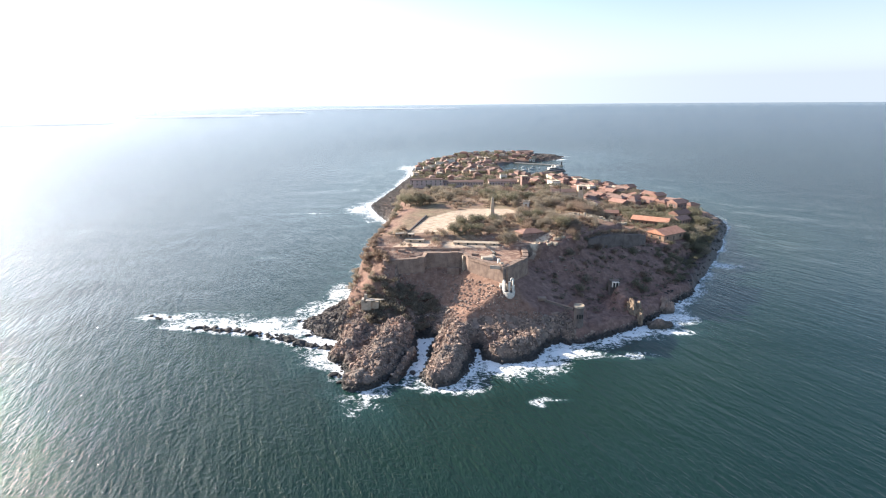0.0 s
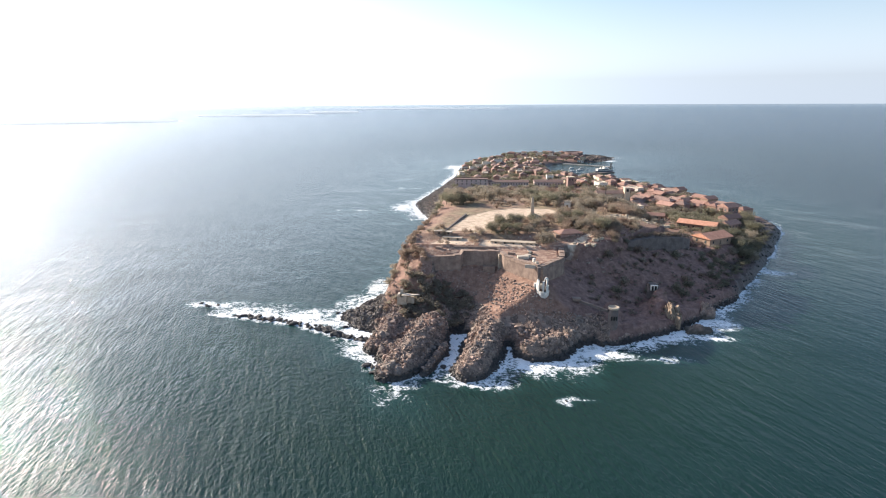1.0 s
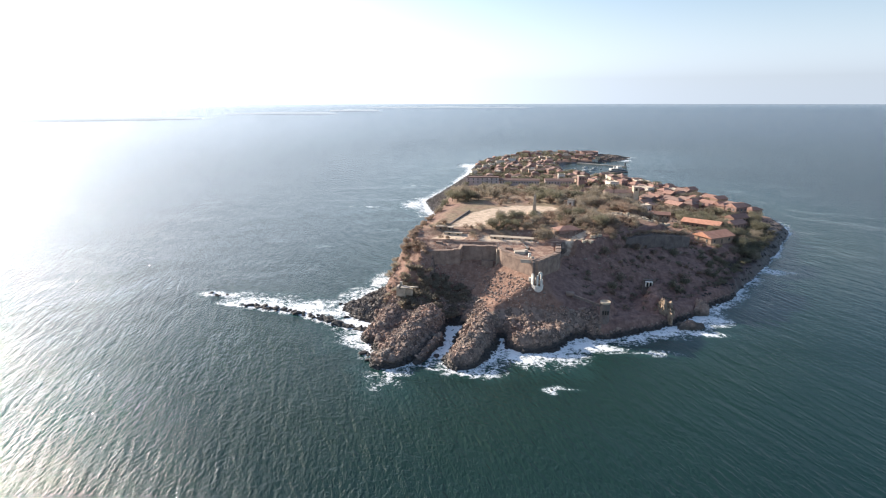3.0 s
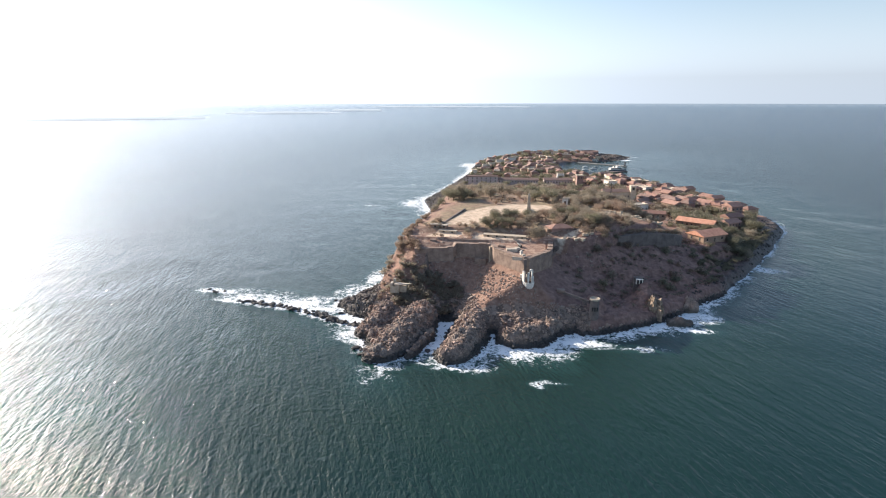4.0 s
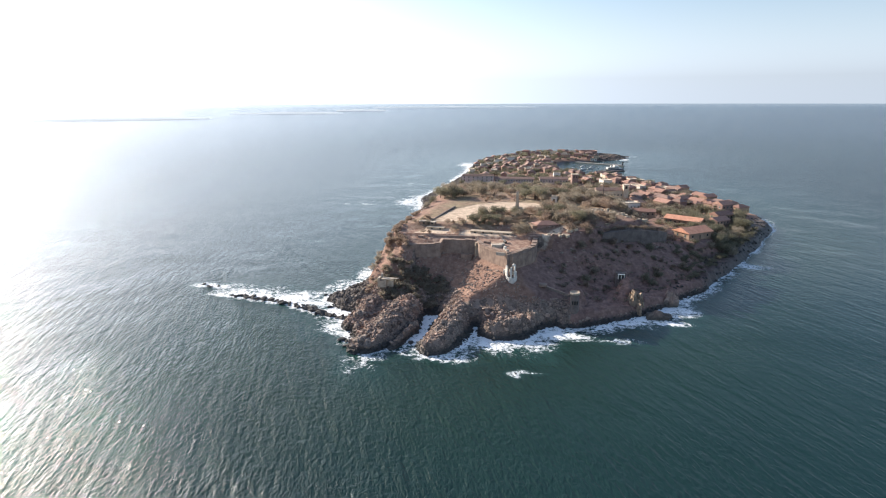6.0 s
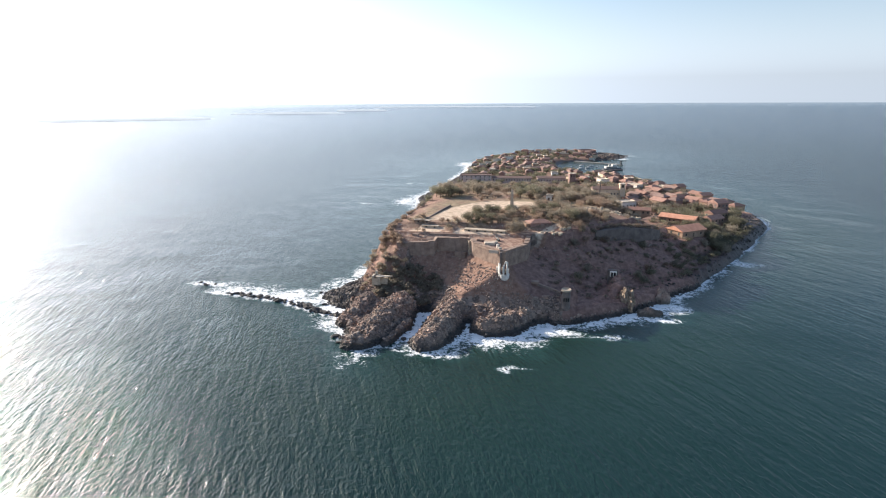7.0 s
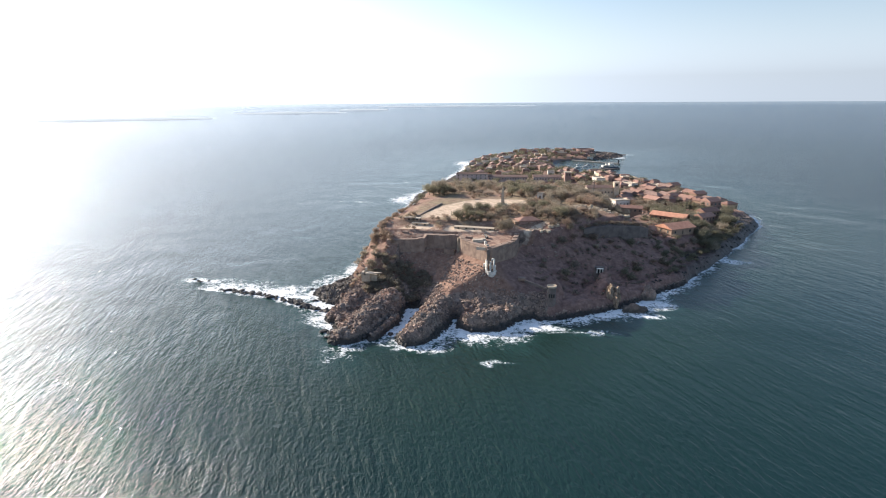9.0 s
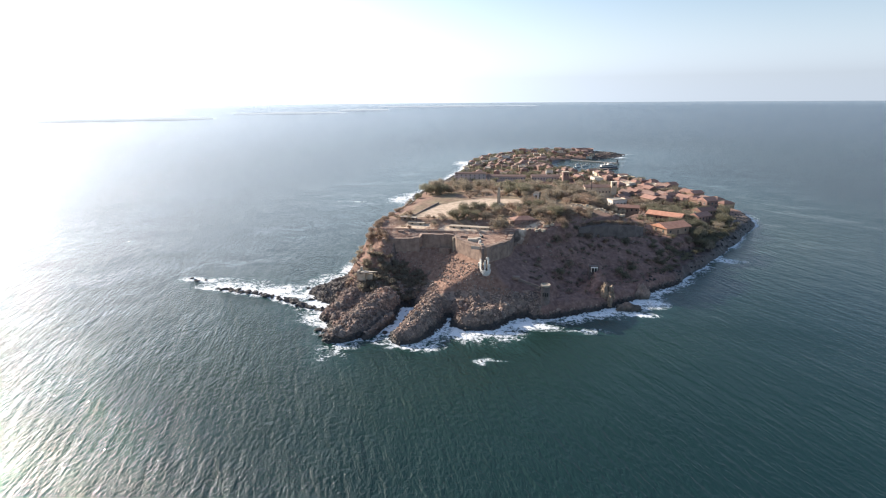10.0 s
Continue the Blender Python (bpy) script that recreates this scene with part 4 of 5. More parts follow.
# round tower at the shore
tower = thing("round_tower", pose(53.5, 206.5, 0), "old round stone tower with a pale cap at the cliff foot", "tower")
part("shaft", lathe(bmesh.new(), [(3.0, 0), (2.3, 2), (2.0, 5), (1.8, 13.2)], 24), M_DARKSTONE, tower)
part("cap", lathe(bmesh.new(), [(1.95, 13.2), (2.1, 13.35), (2.1, 14.0), (1.75, 14.0), (1.75, 13.7)], 24), M_PALESTONE, tower, "pale ring of mortar")
for dx in (-0.95, 0.0, 0.95):
    part("window", boxed(dx - 0.26, -2.2 + 0.25 * abs(dx), 9.0, dx + 0.3, -1.7, 10.6), M_DARK, tower)
part("walkway", strip_wall(bmesh.new(), [(-1.6, 1.0), (-6, 5.5), (-11.5, 10)], [11.4, 11.6, 12.0], [12.4, 12.6, 13.0], 0.8), M_DARKSTONE, tower)
part("landing", boxed(-14.5, 9.0, 12.6, -11.2, 11.6, 13.7), M_STONE, tower)
part("walkway_coping", strip_wall(bmesh.new(), [(-1.6, 0.9), (-6, 5.4), (-11.5, 9.9)], [12.4, 12.6, 13.0], [12.5, 12.7, 13.1], 0.9), M_STONE, tower, "paler worn coping")

# white framed opening in the cliff
gate = thing("white_portal", pose(77.5, 237.5, 10.6) @ Matrix.Diagonal((0.85, 1, 0.85, 1)), "small white double doorway set into the dark cliff", "portal")
for dx in (-1.75, -0.2, 1.35):
    part("jamb", boxed(dx, 0, 0, dx + 0.42, 1.2, 2.5), M_WHITE, gate)
part("lintel", boxed(-1.85, -0.1, 2.5, 1.87, 1.3, 2.75), M_WHITE, gate)
for dx in (-1.33, 0.22):
    part("opening", boxed(dx, 0.7, 0, dx + 1.13, 1.4, 2.5), M_DARK, gate)
part("backing", boxed(-2.6, 1.4, -5.0, 2.6, 3.5, 3.2), M_DARKSTONE, gate)

# bunker on the western slope
bunker = thing("bunker", pose(-30.5, 217.5, 12.0), "pale concrete bunker ruin on the western slope", "bunker")
for x0, x1, y0, y1, top in ((-3.4, -2.2, -1.6, 1.8, 0.9), (-2.2, -0.9, -1.6, -0.9, 0.2), (-0.9, 0.5, -1.5, 1.6, 0.9), (-2.2, -0.9, 1.0, 1.8, 0.8), (0.5, 3.6, 0.2, 1.0, 0.1)):
    part("wall", boxed(x0, y0, -3, x1, y1, top), M_PALESTONE, bunker)
part("roof_slab", prism(bmesh.new(), [(-1.6, -1.7), (1.4, -1.5), (6.2, 0.3), (1.2, 1.0), (-1.2, 1.8)], 0.9, 1.2), M_SLAB, bunker)
part("parapet", boxed(-3.3, -1.5, 0.9, -2.4, 1.5, 1.5), M_SLAB, bunker)
part("turret_block", boxed(-2.3, 0.9, 0.8, -1.3, 1.8, 3.0), M_SLAB, bunker)

# obelisk
ob_z = ground_at(27.8, 306.4)
obelisk = thing("obelisk", pose(27.8, 306.4, ob_z), "tall pale stone obelisk on a stepped base", "obelisk")
for k in range(3):
    part("step", boxed(-3.4 + 0.7 * k, -3.4 + 0.7 * k, 0.5 * k - 0.3 * (k == 0), 3.4 - 0.7 * k, 3.4 - 0.7 * k, 0.5 * k + 0.5), M_PALESTONE, obelisk)
bm = bmesh.new()
lathe(bm, [(1.5, 1.5), (0.95, 10.0), (0.05, 11.3)], 4)
part("shaft", bm, M_PALESTONE, obelisk, m=pose(0, 0, 0, 0, 0, 45))

# ------------------------------------------------------------ houses
WINDOW = mesh_of("window", boxed(-0.5, -0.06, 0, 0.5, 0.02, 1.5), M_DARK)
SILL = mesh_of("sill", boxed(-0.62, -0.2, -0.14, 0.62, 0.0, -0.004), M_SLAB)
SHUT = mesh_of("window", boxed(-0.55, -0.10, 0, 0.55, 0.02, 1.6), M_SHUTTER)
DOOR = mesh_of("door", boxed(-0.6, -0.10, 0, 0.6, 0.02, 2.3), M_WOOD)


def roof_mesh(w, d, z, rise, hip, over=0.5):
    bm = bmesh.new()
    x, y = w / 2 + over, d / 2 + over
    t = 0.22
    inset = min(y, x * 0.8) if hip else 0.0
    e = [bm.verts.new(p) for p in ((-x, -y, z), (x, -y, z), (x, y, z), (-x, y, z))]
    r = [bm.verts.new((-x + inset, 0, z + rise)), bm.verts.new((x - inset, 0, z + rise))]
    lo = [bm.verts.new(p) for p in ((-x, -y, z - t), (x, -y, z - t), (x, y, z - t), (-x, y, z - t))]
    bm.faces.new((e[0], e[1], r[1], r[0]))
    bm.faces.new((e[2], e[3], r[0], r[1]))
    bm.faces.new((e[1], e[2], r[1]))
    bm.faces.new((e[3], e[0], r[0]))
    bm.faces.new(lo[::-1])
    for k in range(4):
        bm.faces.new((lo[k], lo[(k + 1) % 4], e[(k + 1) % 4], e[k]))
    return bm


def house(x, y, rot, w, d, h, roof, wall_mat, roof_mat, label, name="house", rise=None, z=None, group="", spacing=2.8, ridge_over=0.5):
    footing = z is not None
    z = min(ground_at(x + a, y + b) for a in (-w / 3, w / 3) for b in (-d / 3, d / 3)) if z is None else z
    root = thing(name, pose(x, y, z, 0, 0, rot), label, "house" if name == "house" else name.replace("_", " "), group)
    part("wall", boxed(-w / 2, -d / 2, -5.0 if footing else -1.5, w / 2, d / 2, h), wall_mat, root)
    if roof == "flat":
        bm = box(boxed(-w / 2 - 0.15, -d / 2 - 0.15, h, w / 2 + 0.15, d / 2 + 0.15, h + 0.3), -w / 2, -d / 2, h + 0.3, w / 2, -d / 2 + 0.3, h + 0.9)
        box(bm, -w / 2, d / 2 - 0.3, h + 0.3, w / 2, d / 2, h + 0.9)
        box(bm, -w / 2, -d / 2 + 0.3, h + 0.3, -w / 2 + 0.3, d / 2 - 0.3, h + 0.9)
        box(bm, w / 2 - 0.3, -d / 2 + 0.3, h + 0.3, w / 2, d / 2 - 0.3, h + 0.9)
        part("roof", bm, roof_mat, root)
    else:
        part("roof", roof_mesh(w, d, h + 0.22, rise or d * 0.25, roof == "hip", ridge_over), roof_mat, root)
        if roof == "gable":
            for sx_ in (-w / 2 + 0.004, w / 2 - 0.3):
                bm = bmesh.new()
                rr = (rise or d * 0.25) * 0.93
                a = [bm.verts.new((sx_ + o, yy, zz)) for o in (0, 0.296) for yy, zz in ((-d / 2 + 0.02, h), (d / 2 - 0.02, h), (0, h + rr))]
                bm.faces.new((a[0], a[2], a[1]))
                bm.faces.new((a[3], a[4], a[5]))
                for i, j in ((0, 1), (1, 2), (2, 0)):
                    bm.faces.new((a[i], a[j], a[j + 3], a[i + 3]))
                part("gable", bm, wall_mat, root)
    floors = max(1, int(h // 2.9))
    for face, (length, turn, off) in enumerate(((w, 0, d / 2), (d, 90, w / 2), (d, -90, w / 2))):
        count = max(1, int(length / spacing))
        for f in range(floors):
            for k in range(count):
                u = (k + 0.5) / count * length - length / 2
                is_door = f == 0 and face == 0 and k == count // 2
                me = DOOR if is_door else (WINDOW if rng.random() < 0.6 else SHUT)
                hole = part("door" if is_door else "window", me, None, root,
                            m=pose(0, 0, 0, 0, 0, turn) @ pose(u, -off, 0.0 if is_door else 0.95 + 3.0 * f))
                if not is_door and y < 600:
                    part("sill", SILL, None, hole)
    return root


# red-roofed barrack houses above the eastern shore
house(131.2, 319.4, 32, 17.5, 11.5, 3.6, "gable", M_OCHRE, M_REDTILE, "ochre-walled house with a broad orange clay-tile roof", rise=2.5, z=13.2, spacing=4.4, ridge_over=1.0)
house(137.3, 359.5, -34, 23, 9.6, 3.4, "gable", M_OCHRE, M_REDTILE, "long low building with an orange clay-tile roof", rise=2.0, z=12.2)
house(166, 382, 35, 13, 8, 3.0, "gable", M_ROSE, M_TILE, "rose house with an orange tile roof", rise=2.2, z=8.2)
house(175, 404, 30, 14, 8, 3.4, "gable", M_OCHRE, M_TILE, "ochre house with an orange tile roof", rise=2.2, z=7.6)
house(188, 441, 28, 11, 10, 6.8, "gable", M_ROSE, M_TILE, "tall rose-plastered house with a clay-tile roof", rise=2.6, z=5.5, spacing=3.6)
house(119, 398, -12, 16, 8, 3.2, "gable", M_OCHRE, M_TILE, "low building with a clay-tile roof among trees", rise=1.6, z=10.2)
sunken = thing("sunken_hut", pose(42.5, 266, ground_at(42.5, 266), 0, 0, 20), "worn red tile roof over a low sunken hut", "hut")
part("wall", boxed(-5.4, -3.4, -1.0, 5.4, 3.4, 0.7), M_ROSE, sunken)
part("roof", roof_mesh(11, 7, 0.92, 1.5, True, 0.5), M_TILE, sunken)
part("lean_to", boxed(-7.6, -2.6, -1.0, -5.4, 2.0, 0.4), M_OCHRE, sunken)
# long western school building and its wing
house(-17, 585, 3, 34, 12, 6.0, "flat", M_PALEROSE, M_OLDTILE, "long two-storey pale rose building with a row of windows", "long_building", spacing=4.8, z=7.0)
house(22, 588, 1, 42, 9, 3.6, "gable", M_PALEROSE, M_OLDTILE, "long low pale rose building with an old tile roof", "long_building", rise=1.6, z=6.5)
house(64, 592, 4, 30, 9, 4.0, "gable", M_PALEROSE, M_OLDTILE, "long low pale rose building with an old tile roof", "long_building", rise=1.8, z=6.0)
# church
church = house(109, 492, 6, 26, 10, 5.6, "gable", M_CREAM, M_OLDTILE, "pale stone church with a low tiled roof and bell tower", "church", rise=2.0, z=8.5)
part("bell_tower", boxed(10, -6.4, -1, 14.5, -1.9, 10.5), M_CREAM, church)
part("bell_tower_cap", boxed(9.7, -6.7, 10.5, 14.8, -1.6, 11.0), M_SLAB, church)
part("belfry_opening", boxed(11.3, -6.46, 7.4, 13.2, -6.3, 9.8), M_DARK, church)
old_tower = thing("square_tower", pose(85, 578, 6.0, 0, 0, 8), "square rose-stone tower standing above the town", "tower")
part("shaft", boxed(-3.2, -3.2, -1, 3.2, 3.2, 10.5), M_ROSE, old_tower)
part("cornice", boxed(-3.6, -3.6, 10.5, 3.6, 3.6, 11.1), M_CREAM, old_tower)
for dx in (-1.3, 1.3):
    part("window", boxed(dx - 0.5, -3.26, 7.2, dx + 0.5, -3.1, 9.2), M_DARK, old_tower)
mast = thing("mast", pose(100, 470, 9.5), "tall dark iron mast beside the church", "mast")
part("pole", lathe(bmesh.new(), [(0.42, -1), (0.36, 4), (0.22, 15)], 10), M_STEEL, mast)
part("crossbar", boxed(-1.1, -0.08, 12.2, 1.1, 0.08, 12.4), M_STEEL, mast)

# whitewashed gables that stand out in the far town
WHITE_HOUSES = [(9.5, 722, 94, 9, 7.5, 5.0), (18, 768, 80, 9, 7, 4.6), (37, 722, 96, 12, 8, 5.2), (42, 735, 4, 8, 6, 4.4)]
for x, y, rot, w, d, h in WHITE_HOUSES:
    house(x, y, rot, w, d, h, "gable", M_WHITE, M_OLDTILE, "whitewashed town house with a steep gable and old tile roof", rise=3.2, group="town houses")
house(-20, 724, 8, 9, 7, 5.5, "flat", M_WHITE, M_SLAB, "white flat-roofed house at the western shore", group="town houses")
house(-31, 724, 6, 7, 7, 6.5, "flat", M_DARKSTONE, M_CONCRETE, "dark stone tower house at the western shore", group="town houses")

STYLES = [(M_OCHRE, M_TILE, "ochre plastered town house with a clay-tile roof"), (M_ROSE, M_OLDTILE, "rose plastered town house with an old tile roof"),
          (M_ROSE, M_TILE, "rose plastered town house with a clay-tile roof"), (M_CREAM, M_OLDTILE, "cream plastered town house with a weathered tile roof"),
          (M_OCHRE, M_SLAB, "ochre town house with a flat pale roof"), (M_WHITE, M_SLAB, "whitewashed town house with a flat roof")]
placed = [(x, y, w) for x, y, rot, w, d, h in WHITE_HOUSES] + [(-20, 724, 10), (-31, 724, 8)]


def town(x0, x1, y0, y1, count, edge, seed, turn):
    r = random.Random(seed)
    made = 0
    for _ in range(count * 30):
        if made >= count:
            break
        x, y = r.uniform(x0, x1), r.uniform(y0, y1)
        d = float(inside_by(np.array([x]), np.array([y]), COAST)[0])
        w, dd = (r.uniform(9, 15), r.uniform(7, 9.5)) if y < 600 else (r.uniform(7, 12.5), r.uniform(6, 8.5))
        if d < edge or any(math.hypot(x - a, y - b) < 0.42 * (w + c) for a, b, c in placed):
            continue
        placed.append((x, y, w))
        wm, rm, label = STYLES[r.choices(range(6), (6, 6, 5, 3, 3, 2) if y < 600 else (3, 8, 1, 6, 4, 4))[0]]
        house(x, y, turn + r.choice((0, 90)) + r.uniform(-6, 6), w, dd, r.choice((2.8, 3.2, 4.6, 5.6)), "flat" if rm is M_SLAB else r.choice(("gable", "hip")), wm, rm, label, group="town houses")
        made += 1


for x, y, w in ((131, 319, 22), (136, 354, 18), (132, 374, 18), (166, 382, 15), (175, 404, 16), (170, 431, 14), (189, 442, 16), (119, 398, 16), (44, 264, 11), (-25, 585, 20), (-8, 585, 20), (12, 588, 22), (32, 588, 22),
                (64, 592, 32), (109, 492, 28), (85, 578, 8)):
    placed.append((x, y, w))
town(140, 215, 455, 600, 46, 5, 3, 32)
town(118, 180, 440, 560, 5, 8, 13, 28)
town(80, 165, 590, 670, 26, 5, 4, 20)
town(-38, 76, 690, 860, 78, 6, 5, 10)
town(10, 150, 865, 985, 38, 6, 6, -10)
town(-20, 80, 610, 690, 9, 8, 8, 5)
fort_n = thing("round_fort", pose(139, 948, 3.0), "low round stone fort at the island's far point", "fort")
part("wall", lathe(bmesh.new(), [(15, -3), (14.6, 6.5), (15.0, 6.6), (15.0, 7.6), (13.8, 7.6), (13.8, 6.0)], 32), M_ROSE, fort_n)
for k in range(9):
    a = 180 + 20 * k
    part("embrasure", boxed(-0.9, -14.9, 3.0, 0.9, -14.5, 4.6), M_DARK, fort_n, m=pose(0, 0, 0, 0, 0, a - 270))

# ruined walls on the plateau's northern edge
for x, y, w, hh, rot in ((64, 303, 9, 1.4, 20), (69, 306, 9, 1.9, -15), (75, 309, 10, 2.3, 10), (80, 305, 9, 1.9, -30), (84, 300, 9, 1.6, 5), (78, 298, 8, 1.2, 25), (90, 301, 8, 1.5, -10), (95, 296, 8, 1.3, -35),
                         (49, 257, 10, 0.8, -10), (56, 262, 8, 0.9, 32)):
    ruin = thing("ruined_wall", pose(x, y, ground_at(x, y), 0, 0, rot), "broken pale stone wall half buried in scrub", "ruin", "ruined walls")
    for k in range(9):
        u, b, d = -w / 2 + w * (k + 0.5) / 9, rng.uniform(0.3, 1.1), rng.uniform(0.3, 0.8)
        part("block", boxed(-b, -d, -0.9, b, d, hh * rng.uniform(0.1, 0.7)), M_PALESTONE, ruin, m=pose(u, rng.uniform(-2.4, 2.4), 0, rng.uniform(-14, 14), rng.uniform(-14, 14), rng.uniform(-60, 60)))
ruin_spots = scatter(900, 58, 98, 292, 313, lambda x, y, z: (along(x, y, [(62, 302), (75, 308), (84, 301), (96, 296)]) < 4.5) & (rough_noise(x, y, 6, 99, 2) > 0.42), 61)
rock_field("ruin_rubble", [(x, y, z + 0.1, 0.2 + 0.8 * rng.random() ** 3, rng.random() * 6.3) for x, y, z in ruin_spots], "pale tumbled stones among the ruined walls", material=M_PALESTONE)
spit_spots = scatter(3000, 120, 212, 862, 985, lambda x, y, z: (z > -0.8) & (x + 0.4 * (y - 900) > 140), 62)
rock_field("spit_rocks", [(x, y, z, 0.8 + 1.4 * rng.random() ** 2, rng.random() * 6.3) for x, y, z in spit_spots[:1300]], "dark rocks on the low spit at the island's far point", material=M_GREYROCK)
house(-14, 425, 10, 9, 7, 3.0, "gable", M_CREAM, M_SLAB, "small pale hut with a light roof among trees", rise=1.5)
house(51, 334, -20, 3.6, 3.6, 3.2, "flat", M_WHITE, M_SLAB, "small whitewashed tower house among trees")
placed += [(-14, 425, 10), (51, 334, 8)]

# ------------------------------------------------------------ harbour
jetty = thing("jetty", pose(0, 0, 0), "long low stone jetty across the harbour mouth", "jetty")
part("deck", strip_wall(bmesh.new(), [(110, 854), (142, 832), (174, 811)], -2, 1.4, 4.0), M_CONCRETE, jetty)
part("beacon", lathe(bmesh.new(), [(1.2, 1.4), (0.9, 5.5), (1.3, 5.6), (1.3, 6.2)], 12, 173, 813), M_STEEL, jetty)
pier = thing("ferry_pier", pose(0, 0, 0), "concrete ferry pier in the harbour", "pier")
part("deck", strip_wall(bmesh.new(), [(112, 700), (126, 728), (166, 752)], -2, 1.3, 5.0), M_DARKSTONE, pier)
ferry = thing("ferry", pose(152, 757, 0, 0, 0, 24), "white passenger ferry with a dark hull moored at the pier", "boat")
hull = [(-13, -3.2), (10, -3.2), (15, 0), (10, 3.2), (-13, 3.2)]
part("hull", prism(bmesh.new(), hull, -0.6, 2.4), M_HULL, ferry)
part("cabin", prism(bmesh.new(), [(-10, -2.6), (7, -2.6), (9, 0), (7, 2.6), (-10, 2.6)], 2.4, 5.0), M_WHITE, ferry)
part("bridge", boxed(0, -2.0, 5.0, 6, 2.0, 7.2), M_WHITE, ferry)
part("funnel", boxed(-5, -0.7, 5.0, -3.4, 0.7, 7.4), M_WHITE, ferry)
part("mast", lathe(bmesh.new(), [(0.15, 7.2), (0.08, 11)], 8, 2, 0), M_STEEL, ferry)
part("window_band", boxed(-9.5, -2.66, 3.2, 6.6, -2.58, 4.2), M_DARK, ferry)
for x, y, rot, size in ((112, 762, 20, 1.2), (106, 742, 70, 1.0), (118, 745, -30, 0.9), (124, 775, 10, 1.1), (100, 775, 50, 0.9), (130, 800, 15, 0.8), (136, 786, 80, 0.8), (116, 800, 30, 0.9)):
    boat = thing("fishing_boat", pose(x, y, 0, 0, 0, rot) @ Matrix.Diagonal((size, size, size, 1)), "small painted wooden boat moored in the harbour", "boat", "boats in the harbour")
    part("hull", prism(bmesh.new(), [(-4, -1.0), (2.5, -1.1), (5, 0), (2.5, 1.1), (-4, 1.0)], -0.4, 1.0), M_BOAT, boat)
    part("thwart", boxed(-1.5, -0.9, 1.0, 0.6, 0.9, 1.7), M_BOAT, boat)

# ------------------------------------------------------------ trees


def tree_meshes(seed, tall, wide, leaf, count, clumps):
    """Trunk with limbs, and a crown of many small leaf blades gathered in uneven clumps."""
    r = random.Random(seed)
    bm = bmesh.new()
    trunk_h = tall * 0.45

    def limb(a, b, r0, r1):
        axis_v = (b - a).normalized()
        side = axis_v.orthogonal().normalized()
        other = axis_v.cross(side)
        ring = []
        for p, rad in ((a, r0), (b, r1)):
            ring.append([bm.verts.new(p + (side * math.cos(k * math.tau / 6) + other * math.sin(k * math.tau / 6)) * rad) for k in range(6)])
        for k in range(6):
            bm.faces.new((ring[0][k], ring[0][(k + 1) % 6], ring[1][(k + 1) % 6], ring[1][k]))
    fork = Vector((r.uniform(-0.2, 0.2), r.uniform(-0.2, 0.2), trunk_h * 0.6))
    limb(Vector((0, 0, -0.6)), fork, 0.04 * tall, 0.028 * tall)
    centres = []
    for k in range(clumps):
        a = math.tau * k / clumps + r.uniform(-0.5, 0.5)
        rad = wide * 0.5 * r.uniform(0.15, 0.78)
        c = Vector((rad * math.cos(a), rad * math.sin(a), tall * r.uniform(0.30, 0.86)))
        limb(fork, c, 0.018 * tall, 0.006 * tall)
        centres.append((c, wide * r.uniform(0.16, 0.27)))
    trunk = mesh_of("trunk", bm, M_BARK)
    vs, fs = [], []
    for k in range(count):
        c, rad = centres[k % clumps]
        d = Vector((r.gauss(0, 1), r.gauss(0, 1), r.gauss(0, 0.75))).normalized()
        p = c + d * rad * 1.08 * r.random() ** 0.45
        u = Vector((r.gauss(0, 1), r.gauss(0, 1), r.gauss(0, 0.6))).normalized() * leaf * r.uniform(0.6, 1.3)
        w = u.cross(d).normalized() * leaf * r.uniform(0.35, 0.7)
        n = len(vs)
        vs += [p - u, p + w - 0.1 * u, p + u, p - w + 0.1 * u]
        fs.append((n, n + 1, n + 2, n + 3))
    crown = bpy.data.meshes.new("crown")
    crown.from_pydata([v[:] for v in vs], [], fs)
    return trunk, crown


def tree_kind(seed, tall, wide, leaf, count, clumps, material, label, name="tree"):
    trunk, crown = tree_meshes(seed, tall, wide, leaf, count, clumps)
    crown.materials.append(material)
    root = thing(name, pose(0, 0, 0), label, name, "trees of the island" if name == "tree" else "bushes of the island")
    part("trunk", trunk, None, root)
    part("crown", crown, None, root)
    return root


KINDS = [tree_kind(1, 5.6, 8.4, 0.27, 1250, 15, M_LEAF, "dry olive-brown spreading tree"),
         tree_kind(2, 6.4, 8.8, 0.30, 1350, 16, M_LEAF_GREEN, "dark green spreading tree"),
         tree_kind(3, 4.4, 7.0, 0.24, 700, 13, M_LEAF_BROWN, "half-bare brownish dry tree"),
         tree_kind(4, 7.4, 8.2, 0.32, 1350, 17, M_LEAF, "tall olive tree with an uneven crown")]
BUSHES = [tree_kind(5, 2.2, 3.9, 0.22, 420, 10, M_LEAF, "low dry olive bush", "bush"), tree_kind(6, 2.2, 4.2, 0.22, 450, 10, M_LEAF_GREEN, "low dark green bush", "bush"),
          tree_kind(7, 1.9, 3.4, 0.22, 360, 9, M_LEAF_BROWN, "low brown dry bush", "bush")]
CYPRESS = tree_kind(8, 9.0, 3.4, 0.30, 1100, 16, M_LEAF_GREEN, "narrow dark green tree standing between the houses")
first_use = set()


